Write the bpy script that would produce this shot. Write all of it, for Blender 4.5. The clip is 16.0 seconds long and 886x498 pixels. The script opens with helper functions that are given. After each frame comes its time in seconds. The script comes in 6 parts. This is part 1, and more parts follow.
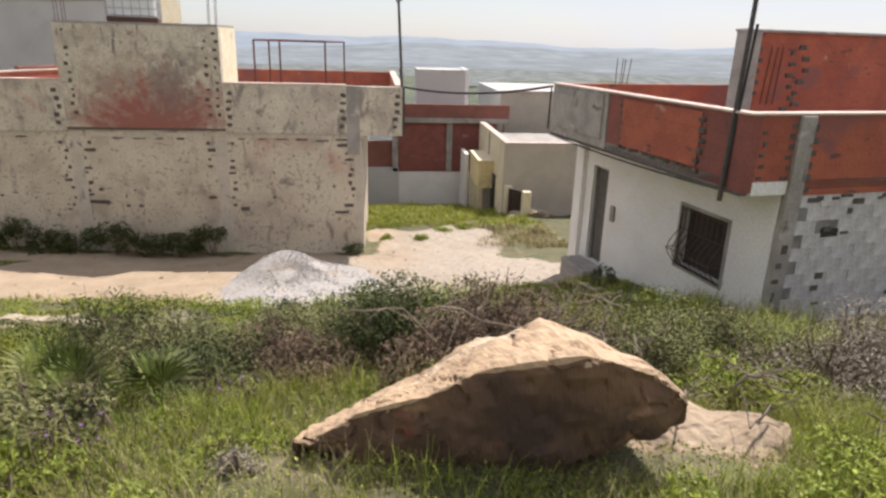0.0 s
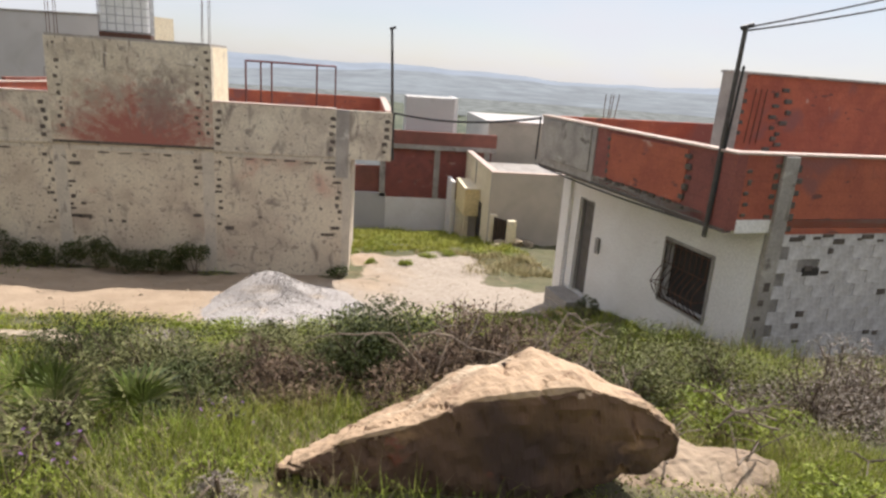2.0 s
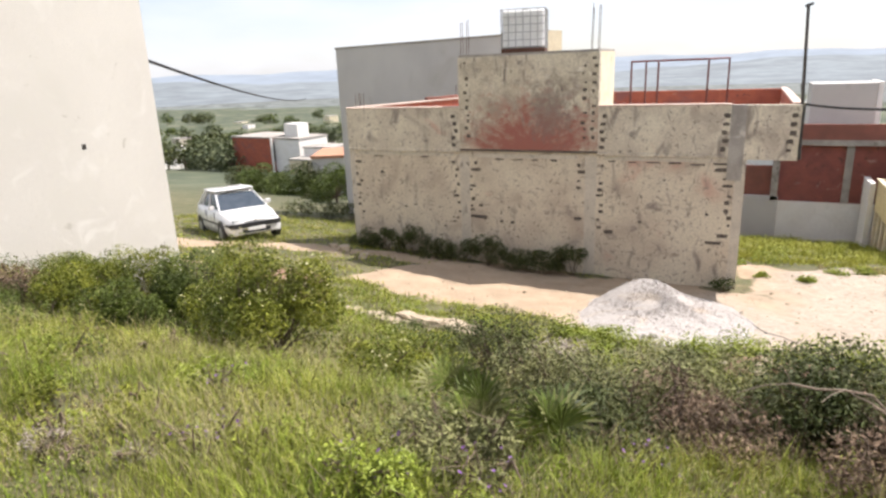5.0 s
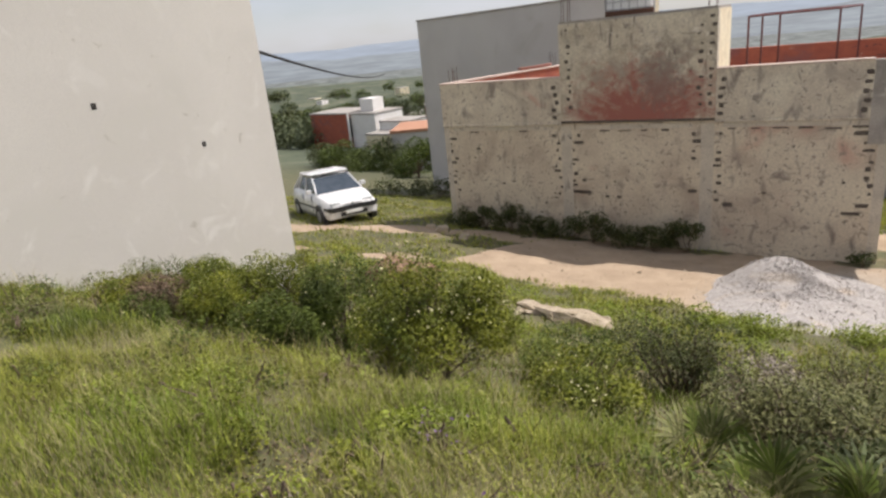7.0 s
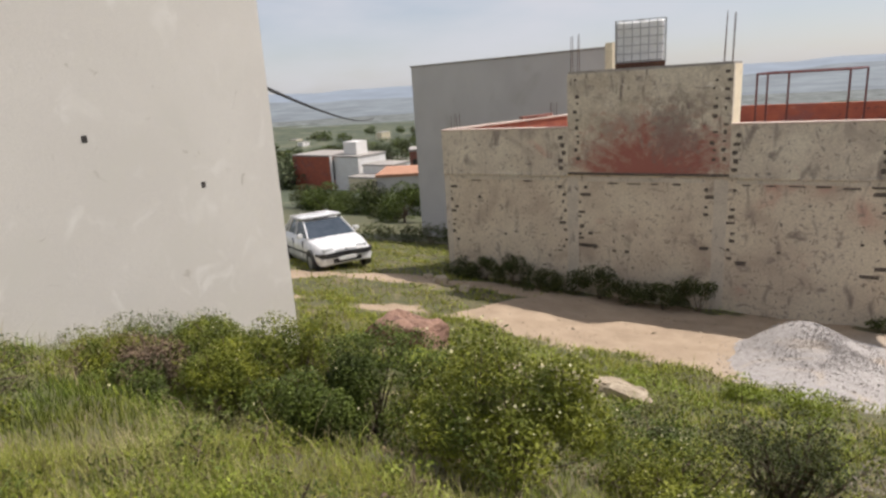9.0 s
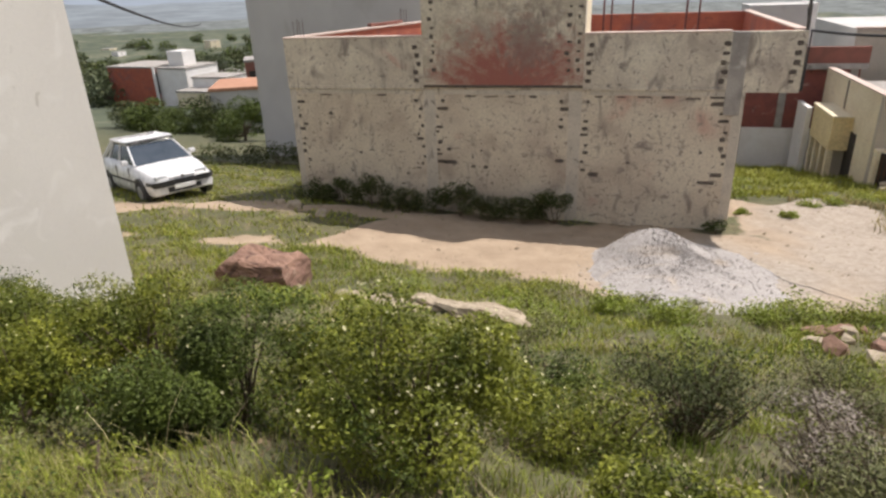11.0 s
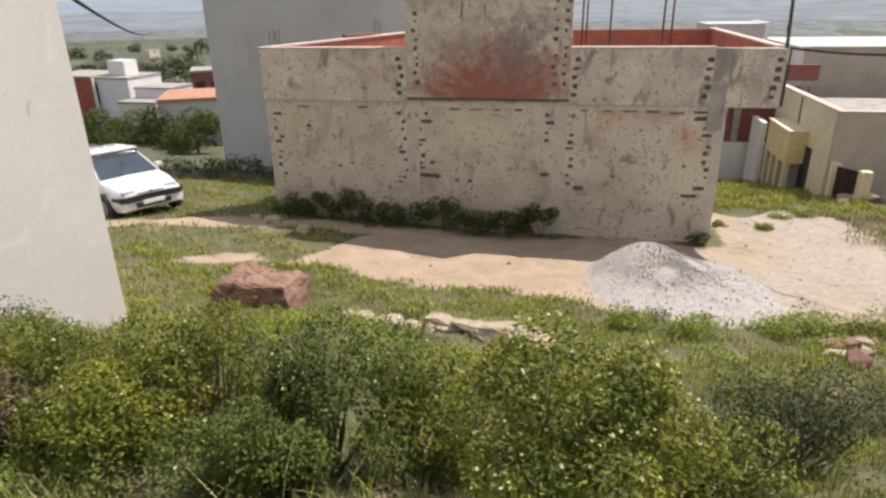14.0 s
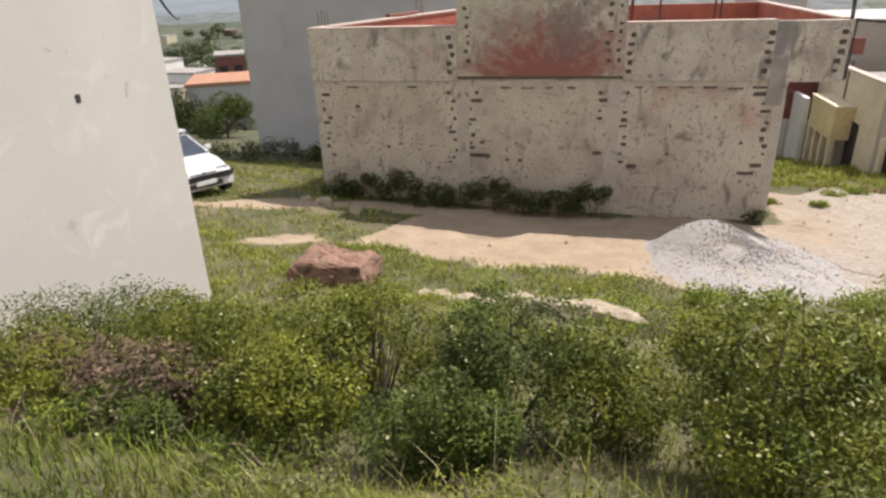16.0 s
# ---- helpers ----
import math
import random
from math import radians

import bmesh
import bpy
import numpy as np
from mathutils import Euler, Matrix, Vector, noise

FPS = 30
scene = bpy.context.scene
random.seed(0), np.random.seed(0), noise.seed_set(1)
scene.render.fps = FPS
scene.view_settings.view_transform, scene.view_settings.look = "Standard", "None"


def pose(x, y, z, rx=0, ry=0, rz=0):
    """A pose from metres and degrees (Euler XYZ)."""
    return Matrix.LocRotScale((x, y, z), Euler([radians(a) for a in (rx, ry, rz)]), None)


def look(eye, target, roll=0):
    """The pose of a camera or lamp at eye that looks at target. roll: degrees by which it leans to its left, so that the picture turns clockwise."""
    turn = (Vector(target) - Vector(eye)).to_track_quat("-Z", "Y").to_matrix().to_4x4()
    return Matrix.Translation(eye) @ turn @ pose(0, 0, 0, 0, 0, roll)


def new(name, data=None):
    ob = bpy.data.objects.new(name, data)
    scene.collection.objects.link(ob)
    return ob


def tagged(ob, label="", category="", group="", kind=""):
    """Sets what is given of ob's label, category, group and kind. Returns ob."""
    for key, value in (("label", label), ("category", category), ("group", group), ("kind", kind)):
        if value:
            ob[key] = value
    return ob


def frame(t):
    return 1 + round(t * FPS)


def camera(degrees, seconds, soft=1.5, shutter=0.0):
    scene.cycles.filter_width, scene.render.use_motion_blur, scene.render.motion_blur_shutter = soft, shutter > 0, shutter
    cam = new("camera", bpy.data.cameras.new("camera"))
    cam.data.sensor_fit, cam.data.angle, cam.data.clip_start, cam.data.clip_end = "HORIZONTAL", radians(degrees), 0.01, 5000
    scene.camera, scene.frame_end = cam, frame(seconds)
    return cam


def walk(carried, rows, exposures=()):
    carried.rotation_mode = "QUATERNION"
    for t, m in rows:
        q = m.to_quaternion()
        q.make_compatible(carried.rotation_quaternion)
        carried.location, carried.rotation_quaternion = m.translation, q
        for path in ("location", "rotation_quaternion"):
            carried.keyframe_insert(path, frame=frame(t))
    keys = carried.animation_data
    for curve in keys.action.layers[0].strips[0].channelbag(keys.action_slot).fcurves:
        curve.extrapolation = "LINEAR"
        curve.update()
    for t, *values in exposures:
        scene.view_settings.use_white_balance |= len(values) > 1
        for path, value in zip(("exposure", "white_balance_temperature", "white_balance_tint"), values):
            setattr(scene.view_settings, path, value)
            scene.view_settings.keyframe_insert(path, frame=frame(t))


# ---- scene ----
cam = camera(69.9, 16.0, soft=2.6)
PATH = [
    (0, (0.367, 0.006, 2.695), (0.573, 1.895, 2.07), 1.6),
    (0.5, (0.377, 0.017, 2.696), (0.587, 1.912, 2.092), 2.3),
    (1, (0.39, 0.021, 2.691), (0.673, 1.906, 2.085), 2.7),
    (1.5, (0.369, 0.019, 2.675), (0.661, 1.908, 2.089), 6.6),
    (2, (0.32, 0.025, 2.682), (0.578, 1.933, 2.14), 4.0),
    (2.5, (0.305, 0.043, 2.677), (0.566, 1.952, 2.143), 2.9),
    (3, (0.287, 0.137, 2.652), (0.59, 2.013, 2.028), 3.3),
    (3.5, (0.253, 0.208, 2.634), (0.533, 2.038, 1.877), 3.0),
    (4, (0.152, 0.294, 2.637), (0.116, 2.143, 1.875), 2.3),
    (4.5, (0.056, 0.36, 2.638), (-0.322, 2.179, 1.899), 0.6),
    (5, (-0.062, 0.425, 2.634), (-0.897, 2.156, 2.082), -2.3),
    (7.5, (-1.266, 0.692, 2.874), (-2.368, 2.235, 2.24), -6.4),
    (8, (-1.513, 0.859, 2.881), (-2.734, 2.329, 2.293), -6.9),
    (8.5, (-1.714, 0.895, 2.864), (-2.984, 2.38, 2.436), -6.1),
    (9, (-1.982, 0.995, 2.8), (-2.96, 2.666, 2.299), -3.6),
    (9.5, (-2.19, 1.076, 2.818), (-2.9, 2.794, 2.079), -6.5),
    (12, (-2.763, 1.866, 2.696), (-3.204, 3.655, 1.917), -0.2),
    (12.5, (-2.957, 1.773, 2.717), (-3.369, 3.572, 1.946), 0.1),
    (13, (-3.124, 1.725, 2.749), (-3.566, 3.524, 1.995), -1.0),
    (13.5, (-3.292, 1.72, 2.735), (-3.613, 3.538, 1.967), 1.8),
    (14, (-3.507, 1.743, 2.699), (-3.875, 3.562, 1.953), -1.0),
    (14.5, (-3.735, 1.781, 2.672), (-4.004, 3.578, 1.835), -2.0),
    (15, (-3.93, 1.728, 2.677), (-4.32, 3.52, 1.879), -0.8),
    (15.5, (-4.119, 1.676, 2.65), (-4.46, 3.504, 1.915), 0.1),
    (16, (-4.337, 1.571, 2.659), (-4.755, 3.358, 1.864), -2.1),
]
EXPOSURES = [(t, e, 6500, 15) for t, e in ((0.0, 0.38), (3.2, 0.3), (3.6, 0.38), (4.2, 0.68), (5.0, 0.74), (5.6, 0.5), (7.5, 0.10), (8.5, 0.14), (9.0, 0.03), (9.5, -0.1), (12.0, 0.26), (16.0, 0.26))]
walk(cam, [(t, look(eye, target, roll)) for t, eye, target, roll in PATH], EXPOSURES)

# ---- world, sun ----
SUN_TO = Vector((0.45, 0.53, 1.0)).normalized()
world = bpy.data.worlds.new("sky")
scene.world = world
world.use_nodes = True
wn = world.node_tree.nodes
sky = wn.new("ShaderNodeTexSky")
sky.sky_type = "NISHITA"
sky.sun_disc = False
sky.sun_elevation = math.asin(SUN_TO.z)
sky.sun_rotation = math.atan2(SUN_TO.x, SUN_TO.y)
sky.altitude, sky.air_density, sky.dust_density, sky.ozone_density = 300, 1.0, 0.8, 1.5
wl = world.node_tree.links
wtc = wn.new("ShaderNodeTexCoord")
wmap = wn.new("ShaderNodeMapping")
wmap.inputs["Scale"].default_value = (1.0, 1.0, 3.5)
wl.new(wtc.outputs["Generated"], wmap.inputs[0])
cloud = wn.new("ShaderNodeTexNoise")
cloud.inputs["Scale"].default_value, cloud.inputs["Detail"].default_value, cloud.inputs["Roughness"].default_value = 2.2, 7, 0.55
wl.new(wmap.outputs[0], cloud.inputs["Vector"])
veil = wn.new("ShaderNodeMapRange")
veil.inputs[1].default_value, veil.inputs[2].default_value, veil.inputs[3].default_value, veil.inputs[4].default_value = 0.38, 0.62, 0.5, 0.92
wl.new(cloud.outputs[0], veil.inputs[0])
wmix = wn.new("ShaderNodeMix")
wmix.data_type = "RGBA"
wmix.inputs[7].default_value = (6.9, 7.2, 7.6, 1)
wl.new(veil.outputs[0], wmix.inputs[0])
wl.new(sky.outputs[0], wmix.inputs[6])
wl.new(wmix.outputs[2], wn["Background"].inputs[0])
wn["Background"].inputs[1].default_value = 0.092
sun_data = bpy.data.lights.new("sun", "SUN")
sun_data.energy, sun_data.angle, sun_data.color = 5.0, radians(0.6), (1.0, 0.95, 0.87)
sun = new("sun", sun_data)
sun.matrix_world = look(SUN_TO * 60, (0, 0, 0))


# ---- materials ----
def mat(name, col, col2=None, scale=6.0, rough=0.85, metal=0.0, bump=0.25, fine=60.0, stain=None, per_piece=0.0, stretch=(1, 1, 1), trans=0.0, brick=None):
    """A surface with two scales of variation: broad patches, fine grain, optional stains, and relief."""
    m = bpy.data.materials.new(name)
    m.use_nodes = True
    nt = m.node_tree
    n, l = nt.nodes, nt.links
    b = n["Principled BSDF"]
    b.inputs["Metallic"].default_value = metal
    tc = n.new("ShaderNodeTexCoord")
    mp = n.new("ShaderNodeMapping")
    mp.inputs["Scale"].default_value = stretch
    l.new(tc.outputs["Object"], mp.inputs[0])

    def nz(sc, det, dist=0.0, own=None):
        x = n.new("ShaderNodeTexNoise")
        x.inputs["Scale"].default_value, x.inputs["Detail"].default_value, x.inputs["Distortion"].default_value = sc, det, dist
        q = mp
        if own:
            q = n.new("ShaderNodeMapping")
            q.inputs["Scale"].default_value = own
            q.inputs["Location"].default_value = (sc * 1.7, sc * 0.3, sc * 2.9)
            l.new(tc.outputs["Object"], q.inputs[0])
        l.new(q.outputs[0], x.inputs["Vector"])
        return x.outputs[0]

    def ramp(src, lo, hi):
        r = n.new("ShaderNodeMapRange")
        r.interpolation_type = "SMOOTHSTEP"
        r.inputs[1].default_value, r.inputs[2].default_value = lo, hi
        l.new(src, r.inputs[0])
        return r.outputs[0]

    def mix(f, a, c, mode="MIX"):
        x = n.new("ShaderNodeMix")
        x.data_type, x.blend_type = "RGBA", mode
        if isinstance(f, (int, float)):
            x.inputs[0].default_value = f
        else:
            l.new(f, x.inputs[0])
        for i, v in ((6, a), (7, c)):
            if isinstance(v, tuple):
                x.inputs[i].default_value = (*v[:3], 1)
            else:
                l.new(v, x.inputs[i])
        return x.outputs[2]

    col2 = col2 or tuple(c * 0.7 for c in col)
    out = mix(ramp(nz(scale, 5, 0.4), 0.3, 0.7), col, col2)
    if brick:
        bt = n.new("ShaderNodeTexBrick")
        bt.inputs["Scale"].default_value = 1.0
        bt.inputs["Brick Width"].default_value, bt.inputs["Row Height"].default_value, bt.inputs["Mortar Size"].default_value = brick[0], brick[1], brick[2]
        bt.inputs["Color1"].default_value, bt.inputs["Color2"].default_value, bt.inputs["Mortar"].default_value = (1, 1, 1, 1), (0.86, 0.84, 0.83, 1), (0.74, 0.72, 0.70, 1)
        l.new(tc.outputs["UV"], bt.inputs["Vector"])
        out = mix(0.35, out, bt.outputs["Color"], "MULTIPLY")
    g = nz(fine, 6)
    out = mix(0.35, out, mix(ramp(g, 0.25, 0.75), (0.55, 0.55, 0.55), (1.3, 1.3, 1.3)), "MULTIPLY")
    for st in (stain or ()):
        out = mix(ramp(nz(st[1], 6, 0.8, st[4] if len(st) > 4 else None), st[2], st[2] + st[3]), out, st[0])
    if per_piece:
        oi = n.new("ShaderNodeObjectInfo")
        ge = n.new("ShaderNodeNewGeometry")
        ad = n.new("ShaderNodeMath")
        ad.operation = "ADD"
        l.new(oi.outputs["Random"], ad.inputs[0])
        l.new(ge.outputs["Random Per Island"], ad.inputs[1])
        fr = n.new("ShaderNodeMath")
        fr.operation = "FRACT"
        l.new(ad.outputs[0], fr.inputs[0])
        out = mix(fr.outputs[0], mix(1.0, out, (1 - per_piece,) * 3, "MULTIPLY"), mix(1.0, out, (1 + per_piece,) * 3, "MULTIPLY"))
    l.new(out, b.inputs["Base Color"])
    rr = n.new("ShaderNodeMapRange")
    rr.inputs[3].default_value, rr.inputs[4].default_value = max(rough - 0.12, 0.03), min(rough + 0.1, 1)
    l.new(g, rr.inputs[0])
    l.new(rr.outputs[0], b.inputs["Roughness"])
    if bump:
        bp = n.new("ShaderNodeBump")
        bp.inputs["Strength"].default_value, bp.inputs["Distance"].default_value = bump, 0.02
        l.new(g, bp.inputs["Height"])
        l.new(bp.outputs[0], b.inputs["Normal"])
    if trans:
        b.inputs["Specular IOR Level"].default_value = 0.2
        t = n.new("ShaderNodeBsdfTranslucent")
        l.new(out, t.inputs[0])
        ms = n.new("ShaderNodeMixShader")
        ms.inputs[0].default_value = trans
        l.new(b.outputs[0], ms.inputs[1])
        l.new(t.outputs[0], ms.inputs[2])
        l.new(ms.outputs[0], n["Material Output"].inputs[0])
    return m


M = {}
M["cream"] = mat("cream_render", (0.66, 0.60, 0.48), (0.54, 0.475, 0.38), 1.3, 0.9, bump=0.6, fine=22, stain=[((0.42, 0.36, 0.295), 1.2, 0.50, 0.22), ((0.52, 0.35, 0.28), 0.8, 0.62, 0.16), ((0.30, 0.25, 0.21), 9.0, 0.58, 0.12), ((0.25, 0.21, 0.18), 1.3, 0.55, 0.2, (3.0, 1, 1.1)), ((0.20, 0.17, 0.15), 5.0, 0.63, 0.10, (1.0, 1, 1.3))])
M["cream_low"] = mat("cream_render_low", (0.65, 0.575, 0.45), (0.54, 0.46, 0.36), 1.0, 0.9, bump=0.6, fine=20, stain=[((0.44, 0.36, 0.285), 1.0, 0.50, 0.22), ((0.50, 0.28, 0.22), 0.55, 0.57, 0.18), ((0.32, 0.26, 0.21), 9.0, 0.57, 0.12), ((0.28, 0.23, 0.195), 2.6, 0.60, 0.14, (1.0, 1, 1.8)), ((0.27, 0.22, 0.185), 1.2, 0.56, 0.2, (3.2, 1, 1.0)), ((0.18, 0.15, 0.13), 7.0, 0.65, 0.07, (1.6, 1, 1.0))])
M["strip"] = mat("smooth_cement_strip", (0.60, 0.54, 0.45), (0.50, 0.45, 0.375), 1.8, 0.9, bump=0.4, fine=30, stain=[((0.30, 0.26, 0.225), 2.0, 0.58, 0.14, (3.0, 1, 1.0)), ((0.20, 0.17, 0.15), 5.0, 0.65, 0.06)])
M["concrete"] = mat("grey_concrete", (0.40, 0.37, 0.335), (0.28, 0.255, 0.23), 2.4, 0.92, bump=0.5, fine=30, stain=[((0.17, 0.15, 0.13), 3.0, 0.62, 0.10, (1, 1, 0.7)), ((0.54, 0.50, 0.46), 2.0, 0.62, 0.12)])
M["gap"] = mat("dark_gap", (0.085, 0.07, 0.06), (0.14, 0.115, 0.095), 9.0, 0.95)
M["brick"] = mat("red_brick", (0.44, 0.125, 0.070), (0.33, 0.090, 0.058), 1.6, 0.9, bump=0.4, fine=30, brick=(0.3, 0.2, 0.012), stain=[((0.25, 0.095, 0.080), 0.9, 0.53, 0.14), ((0.46, 0.27, 0.21), 2.6, 0.67, 0.08), ((0.15, 0.065, 0.055), 3.0, 0.64, 0.06, (1, 1, 2.5))])
M["brick_dull"] = mat("maroon_brick", (0.29, 0.095, 0.075), (0.23, 0.080, 0.068), 1.8, 0.9, bump=0.4, fine=30, brick=(0.3, 0.2, 0.012), stain=[((0.36, 0.22, 0.19), 2.2, 0.62, 0.12), ((0.13, 0.06, 0.05), 3.0, 0.62, 0.07)])
M["cap"] = mat("mortar_cap", (0.62, 0.50, 0.43), (0.52, 0.40, 0.34), 5.0, 0.9)
M["white"] = mat("white_lime", (0.82, 0.80, 0.77), (0.76, 0.73, 0.69), 1.2, 0.85, bump=0.25, fine=30, stain=[((0.60, 0.56, 0.51), 1.6, 0.68, 0.12), ((0.40, 0.36, 0.32), 5.0, 0.74, 0.05)])
M["greywall"] = mat("pale_grey_render", (0.61, 0.58, 0.53), (0.555, 0.525, 0.48), 0.4, 0.9, bump=0.2, fine=110, stain=[((0.545, 0.52, 0.47), 0.7, 0.52, 0.2), ((0.64, 0.615, 0.57), 2.2, 0.56, 0.2), ((0.55, 0.525, 0.475), 0.3, 0.54, 0.25, (1, 2.0, 0.7)), ((0.44, 0.41, 0.36), 5.0, 0.68, 0.08)])
M["greyhouse"] = mat("grey_render", (0.55, 0.53, 0.505), (0.49, 0.47, 0.45), 0.5, 0.9, bump=0.15, fine=90, stain=[((0.44, 0.42, 0.39), 0.6, 0.60, 0.16)])
M["beige"] = mat("beige_render", (0.50, 0.44, 0.36), (0.43, 0.38, 0.31), 1.0, 0.9, bump=0.3, fine=40, stain=[((0.36, 0.32, 0.27), 1.2, 0.6, 0.15)])
M["creamwall"] = mat("cream_paint", (0.78, 0.69, 0.50), (0.71, 0.61, 0.43), 1.5, 0.8, bump=0.2, fine=12, stain=[((0.55, 0.47, 0.36), 1.8, 0.64, 0.12)])
M["yellow"] = mat("yellow_paint", (0.78, 0.64, 0.36), (0.70, 0.56, 0.31), 1.5, 0.8, bump=0.2, fine=12, stain=[((0.55, 0.44, 0.27), 1.5, 0.62, 0.12)])
M["block"] = mat("whitewashed_block", (0.64, 0.62, 0.61), (0.44, 0.41, 0.395), 2.2, 0.92, bump=1.0, fine=16, per_piece=0.07, stain=[((0.38, 0.355, 0.335), 1.3, 0.60, 0.14), ((0.12, 0.10, 0.09), 4.0, 0.65, 0.06, (1, 1, 2.0)), ((0.72, 0.70, 0.70), 1.7, 0.58, 0.08)])
M["mortar"] = mat("mortar", (0.30, 0.275, 0.26), (0.18, 0.165, 0.15), 3.0, 0.95, bump=0.5)
M["steel"] = mat("rusty_steel", (0.10, 0.06, 0.045), (0.16, 0.07, 0.04), 20.0, 0.6, 0.6, bump=0.1)
M["redsteel"] = mat("red_painted_steel", (0.14, 0.035, 0.03), (0.10, 0.03, 0.03), 12.0, 0.5, 0.2, bump=0.1)
M["cable"] = mat("black_cable", (0.02, 0.02, 0.022), (0.03, 0.03, 0.03), 10.0, 0.6, bump=0)
M["pole"] = mat("grey_pole", (0.10, 0.095, 0.09), (0.07, 0.06, 0.055), 8.0, 0.5, 0.5, bump=0.1)
M["door"] = mat("grey_door", (0.13, 0.12, 0.11), (0.10, 0.09, 0.08), 6.0, 0.6, 0.2, bump=0.2)
M["dark"] = mat("dark_inside", (0.03, 0.027, 0.024), (0.05, 0.04, 0.035), 4.0, 0.9)
M["rock"] = mat("sandstone", (0.47, 0.335, 0.215), (0.39, 0.265, 0.165), 2.2, 0.9, bump=0.7, fine=24, stain=[((0.28, 0.17, 0.105), 3.6, 0.66, 0.07), ((0.53, 0.42, 0.295), 1.6, 0.58, 0.15), ((0.20, 0.13, 0.085), 9.0, 0.68, 0.05)])
M["rock_slab"] = mat("weathered_sandstone", (0.40, 0.305, 0.21), (0.29, 0.21, 0.14), 3.0, 0.92, bump=0.9, fine=18, stain=[((0.20, 0.145, 0.10), 3.0, 0.56, 0.1, (1, 3.0, 1)), ((0.46, 0.38, 0.28), 2.0, 0.6, 0.12)])
# Iron stains, plus the shade of the boulder's front put into the brown.
M["rock_dark"] = mat("shaded_iron_stained_sandstone", (0.215, 0.125, 0.072), (0.125, 0.072, 0.046), 2.0, 0.92, bump=1.0, fine=10, stain=[((0.075, 0.045, 0.036), 1.6, 0.50, 0.14), ((0.045, 0.034, 0.032), 2.0, 0.57, 0.10, (1.6, 1, 0.6)), ((0.34, 0.20, 0.11), 2.4, 0.62, 0.10), ((0.20, 0.07, 0.045), 5.0, 0.64, 0.06)])
M["rock_red"] = mat("reddish_rock", (0.28, 0.165, 0.115), (0.19, 0.105, 0.075), 3.0, 0.92, bump=1.0, fine=16, stain=[((0.36, 0.26, 0.19), 2.0, 0.60, 0.1), ((0.10, 0.055, 0.04), 4.0, 0.58, 0.08)])
M["rock_pale"] = mat("pale_limestone", (0.43, 0.355, 0.26), (0.29, 0.23, 0.155), 3.0, 0.92, bump=0.9, fine=18, stain=[((0.18, 0.145, 0.09), 3.0, 0.56, 0.1), ((0.15, 0.15, 0.06), 2.0, 0.60, 0.1)])
M["gravel"] = mat("grey_gravel", (0.42, 0.39, 0.365), (0.34, 0.315, 0.295), 9.0, 0.95, bump=0.9, fine=30, per_piece=0.18, stain=[((0.27, 0.245, 0.225), 14.0, 0.62, 0.08), ((0.45, 0.38, 0.31), 1.0, 0.56, 0.2)])
M["leaf_dark"] = mat("dark_leaf", (0.045, 0.062, 0.017), (0.085, 0.090, 0.028), 4.0, 0.6, bump=0, per_piece=0.45, trans=0.05)
M["leaf_green"] = mat("green_leaf", (0.200, 0.212, 0.022), (0.052, 0.074, 0.011), 3.0, 0.6, bump=0, per_piece=0.45, trans=0.06)
M["leaf_mid"] = mat("deep_green_leaf", (0.115, 0.150, 0.025), (0.044, 0.062, 0.014), 3.0, 0.6, bump=0, per_piece=0.45, trans=0.06)
M["leaf_yellow"] = mat("yellow_green_leaf", (0.27, 0.31, 0.042), (0.17, 0.225, 0.032), 4.0, 0.55, bump=0, per_piece=0.4, trans=0.12)
M["leaf_grey"] = mat("grey_leaf", (0.215, 0.215, 0.088), (0.085, 0.095, 0.036), 3.0, 0.7, bump=0, per_piece=0.45, trans=0.05)
# Distance haze is mixed into this leaf colour, greyer and paler than nearby.
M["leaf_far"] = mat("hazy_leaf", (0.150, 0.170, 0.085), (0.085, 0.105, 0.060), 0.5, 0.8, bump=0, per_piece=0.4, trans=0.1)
M["leaf_dry"] = mat("dry_leaf", (0.21, 0.15, 0.10), (0.12, 0.08, 0.055), 5.0, 0.8, bump=0, per_piece=0.5, trans=0.06)
M["leaf_mauve"] = mat("mauve_dry_flower", (0.34, 0.29, 0.25), (0.22, 0.19, 0.14), 5.0, 0.8, bump=0, per_piece=0.4, trans=0.08)
M["grass"] = mat("grass_blade", (0.160, 0.225, 0.025), (0.30, 0.325, 0.054), 1.1, 0.6, bump=0, per_piece=0.6, trans=0.15)
M["grass_dark"] = mat("deep_green_grass", (0.105, 0.150, 0.020), (0.200, 0.215, 0.040), 1.4, 0.6, bump=0, per_piece=0.6, trans=0.12)
M["grass_yellow"] = mat("yellow_green_grass", (0.39, 0.39, 0.075), (0.28, 0.305, 0.056), 0.8, 0.65, bump=0, per_piece=0.4, trans=0.18)
M["litter"] = mat("dry_leaf_litter", (0.20, 0.15, 0.085), (0.11, 0.08, 0.045), 2.0, 0.9, bump=0, per_piece=0.5)
M["clover"] = mat("small_ground_leaf", (0.19, 0.24, 0.036), (0.30, 0.31, 0.07), 1.5, 0.6, bump=0, per_piece=0.5, trans=0.15)
M["straw"] = mat("dry_straw", (0.44, 0.385, 0.21), (0.30, 0.255, 0.13), 2.0, 0.8, bump=0, per_piece=0.5, trans=0.15)
M["flower"] = mat("pale_petal", (0.64, 0.61, 0.38), (0.58, 0.54, 0.28), 5.0, 0.6, bump=0, per_piece=0.15, trans=0.3)
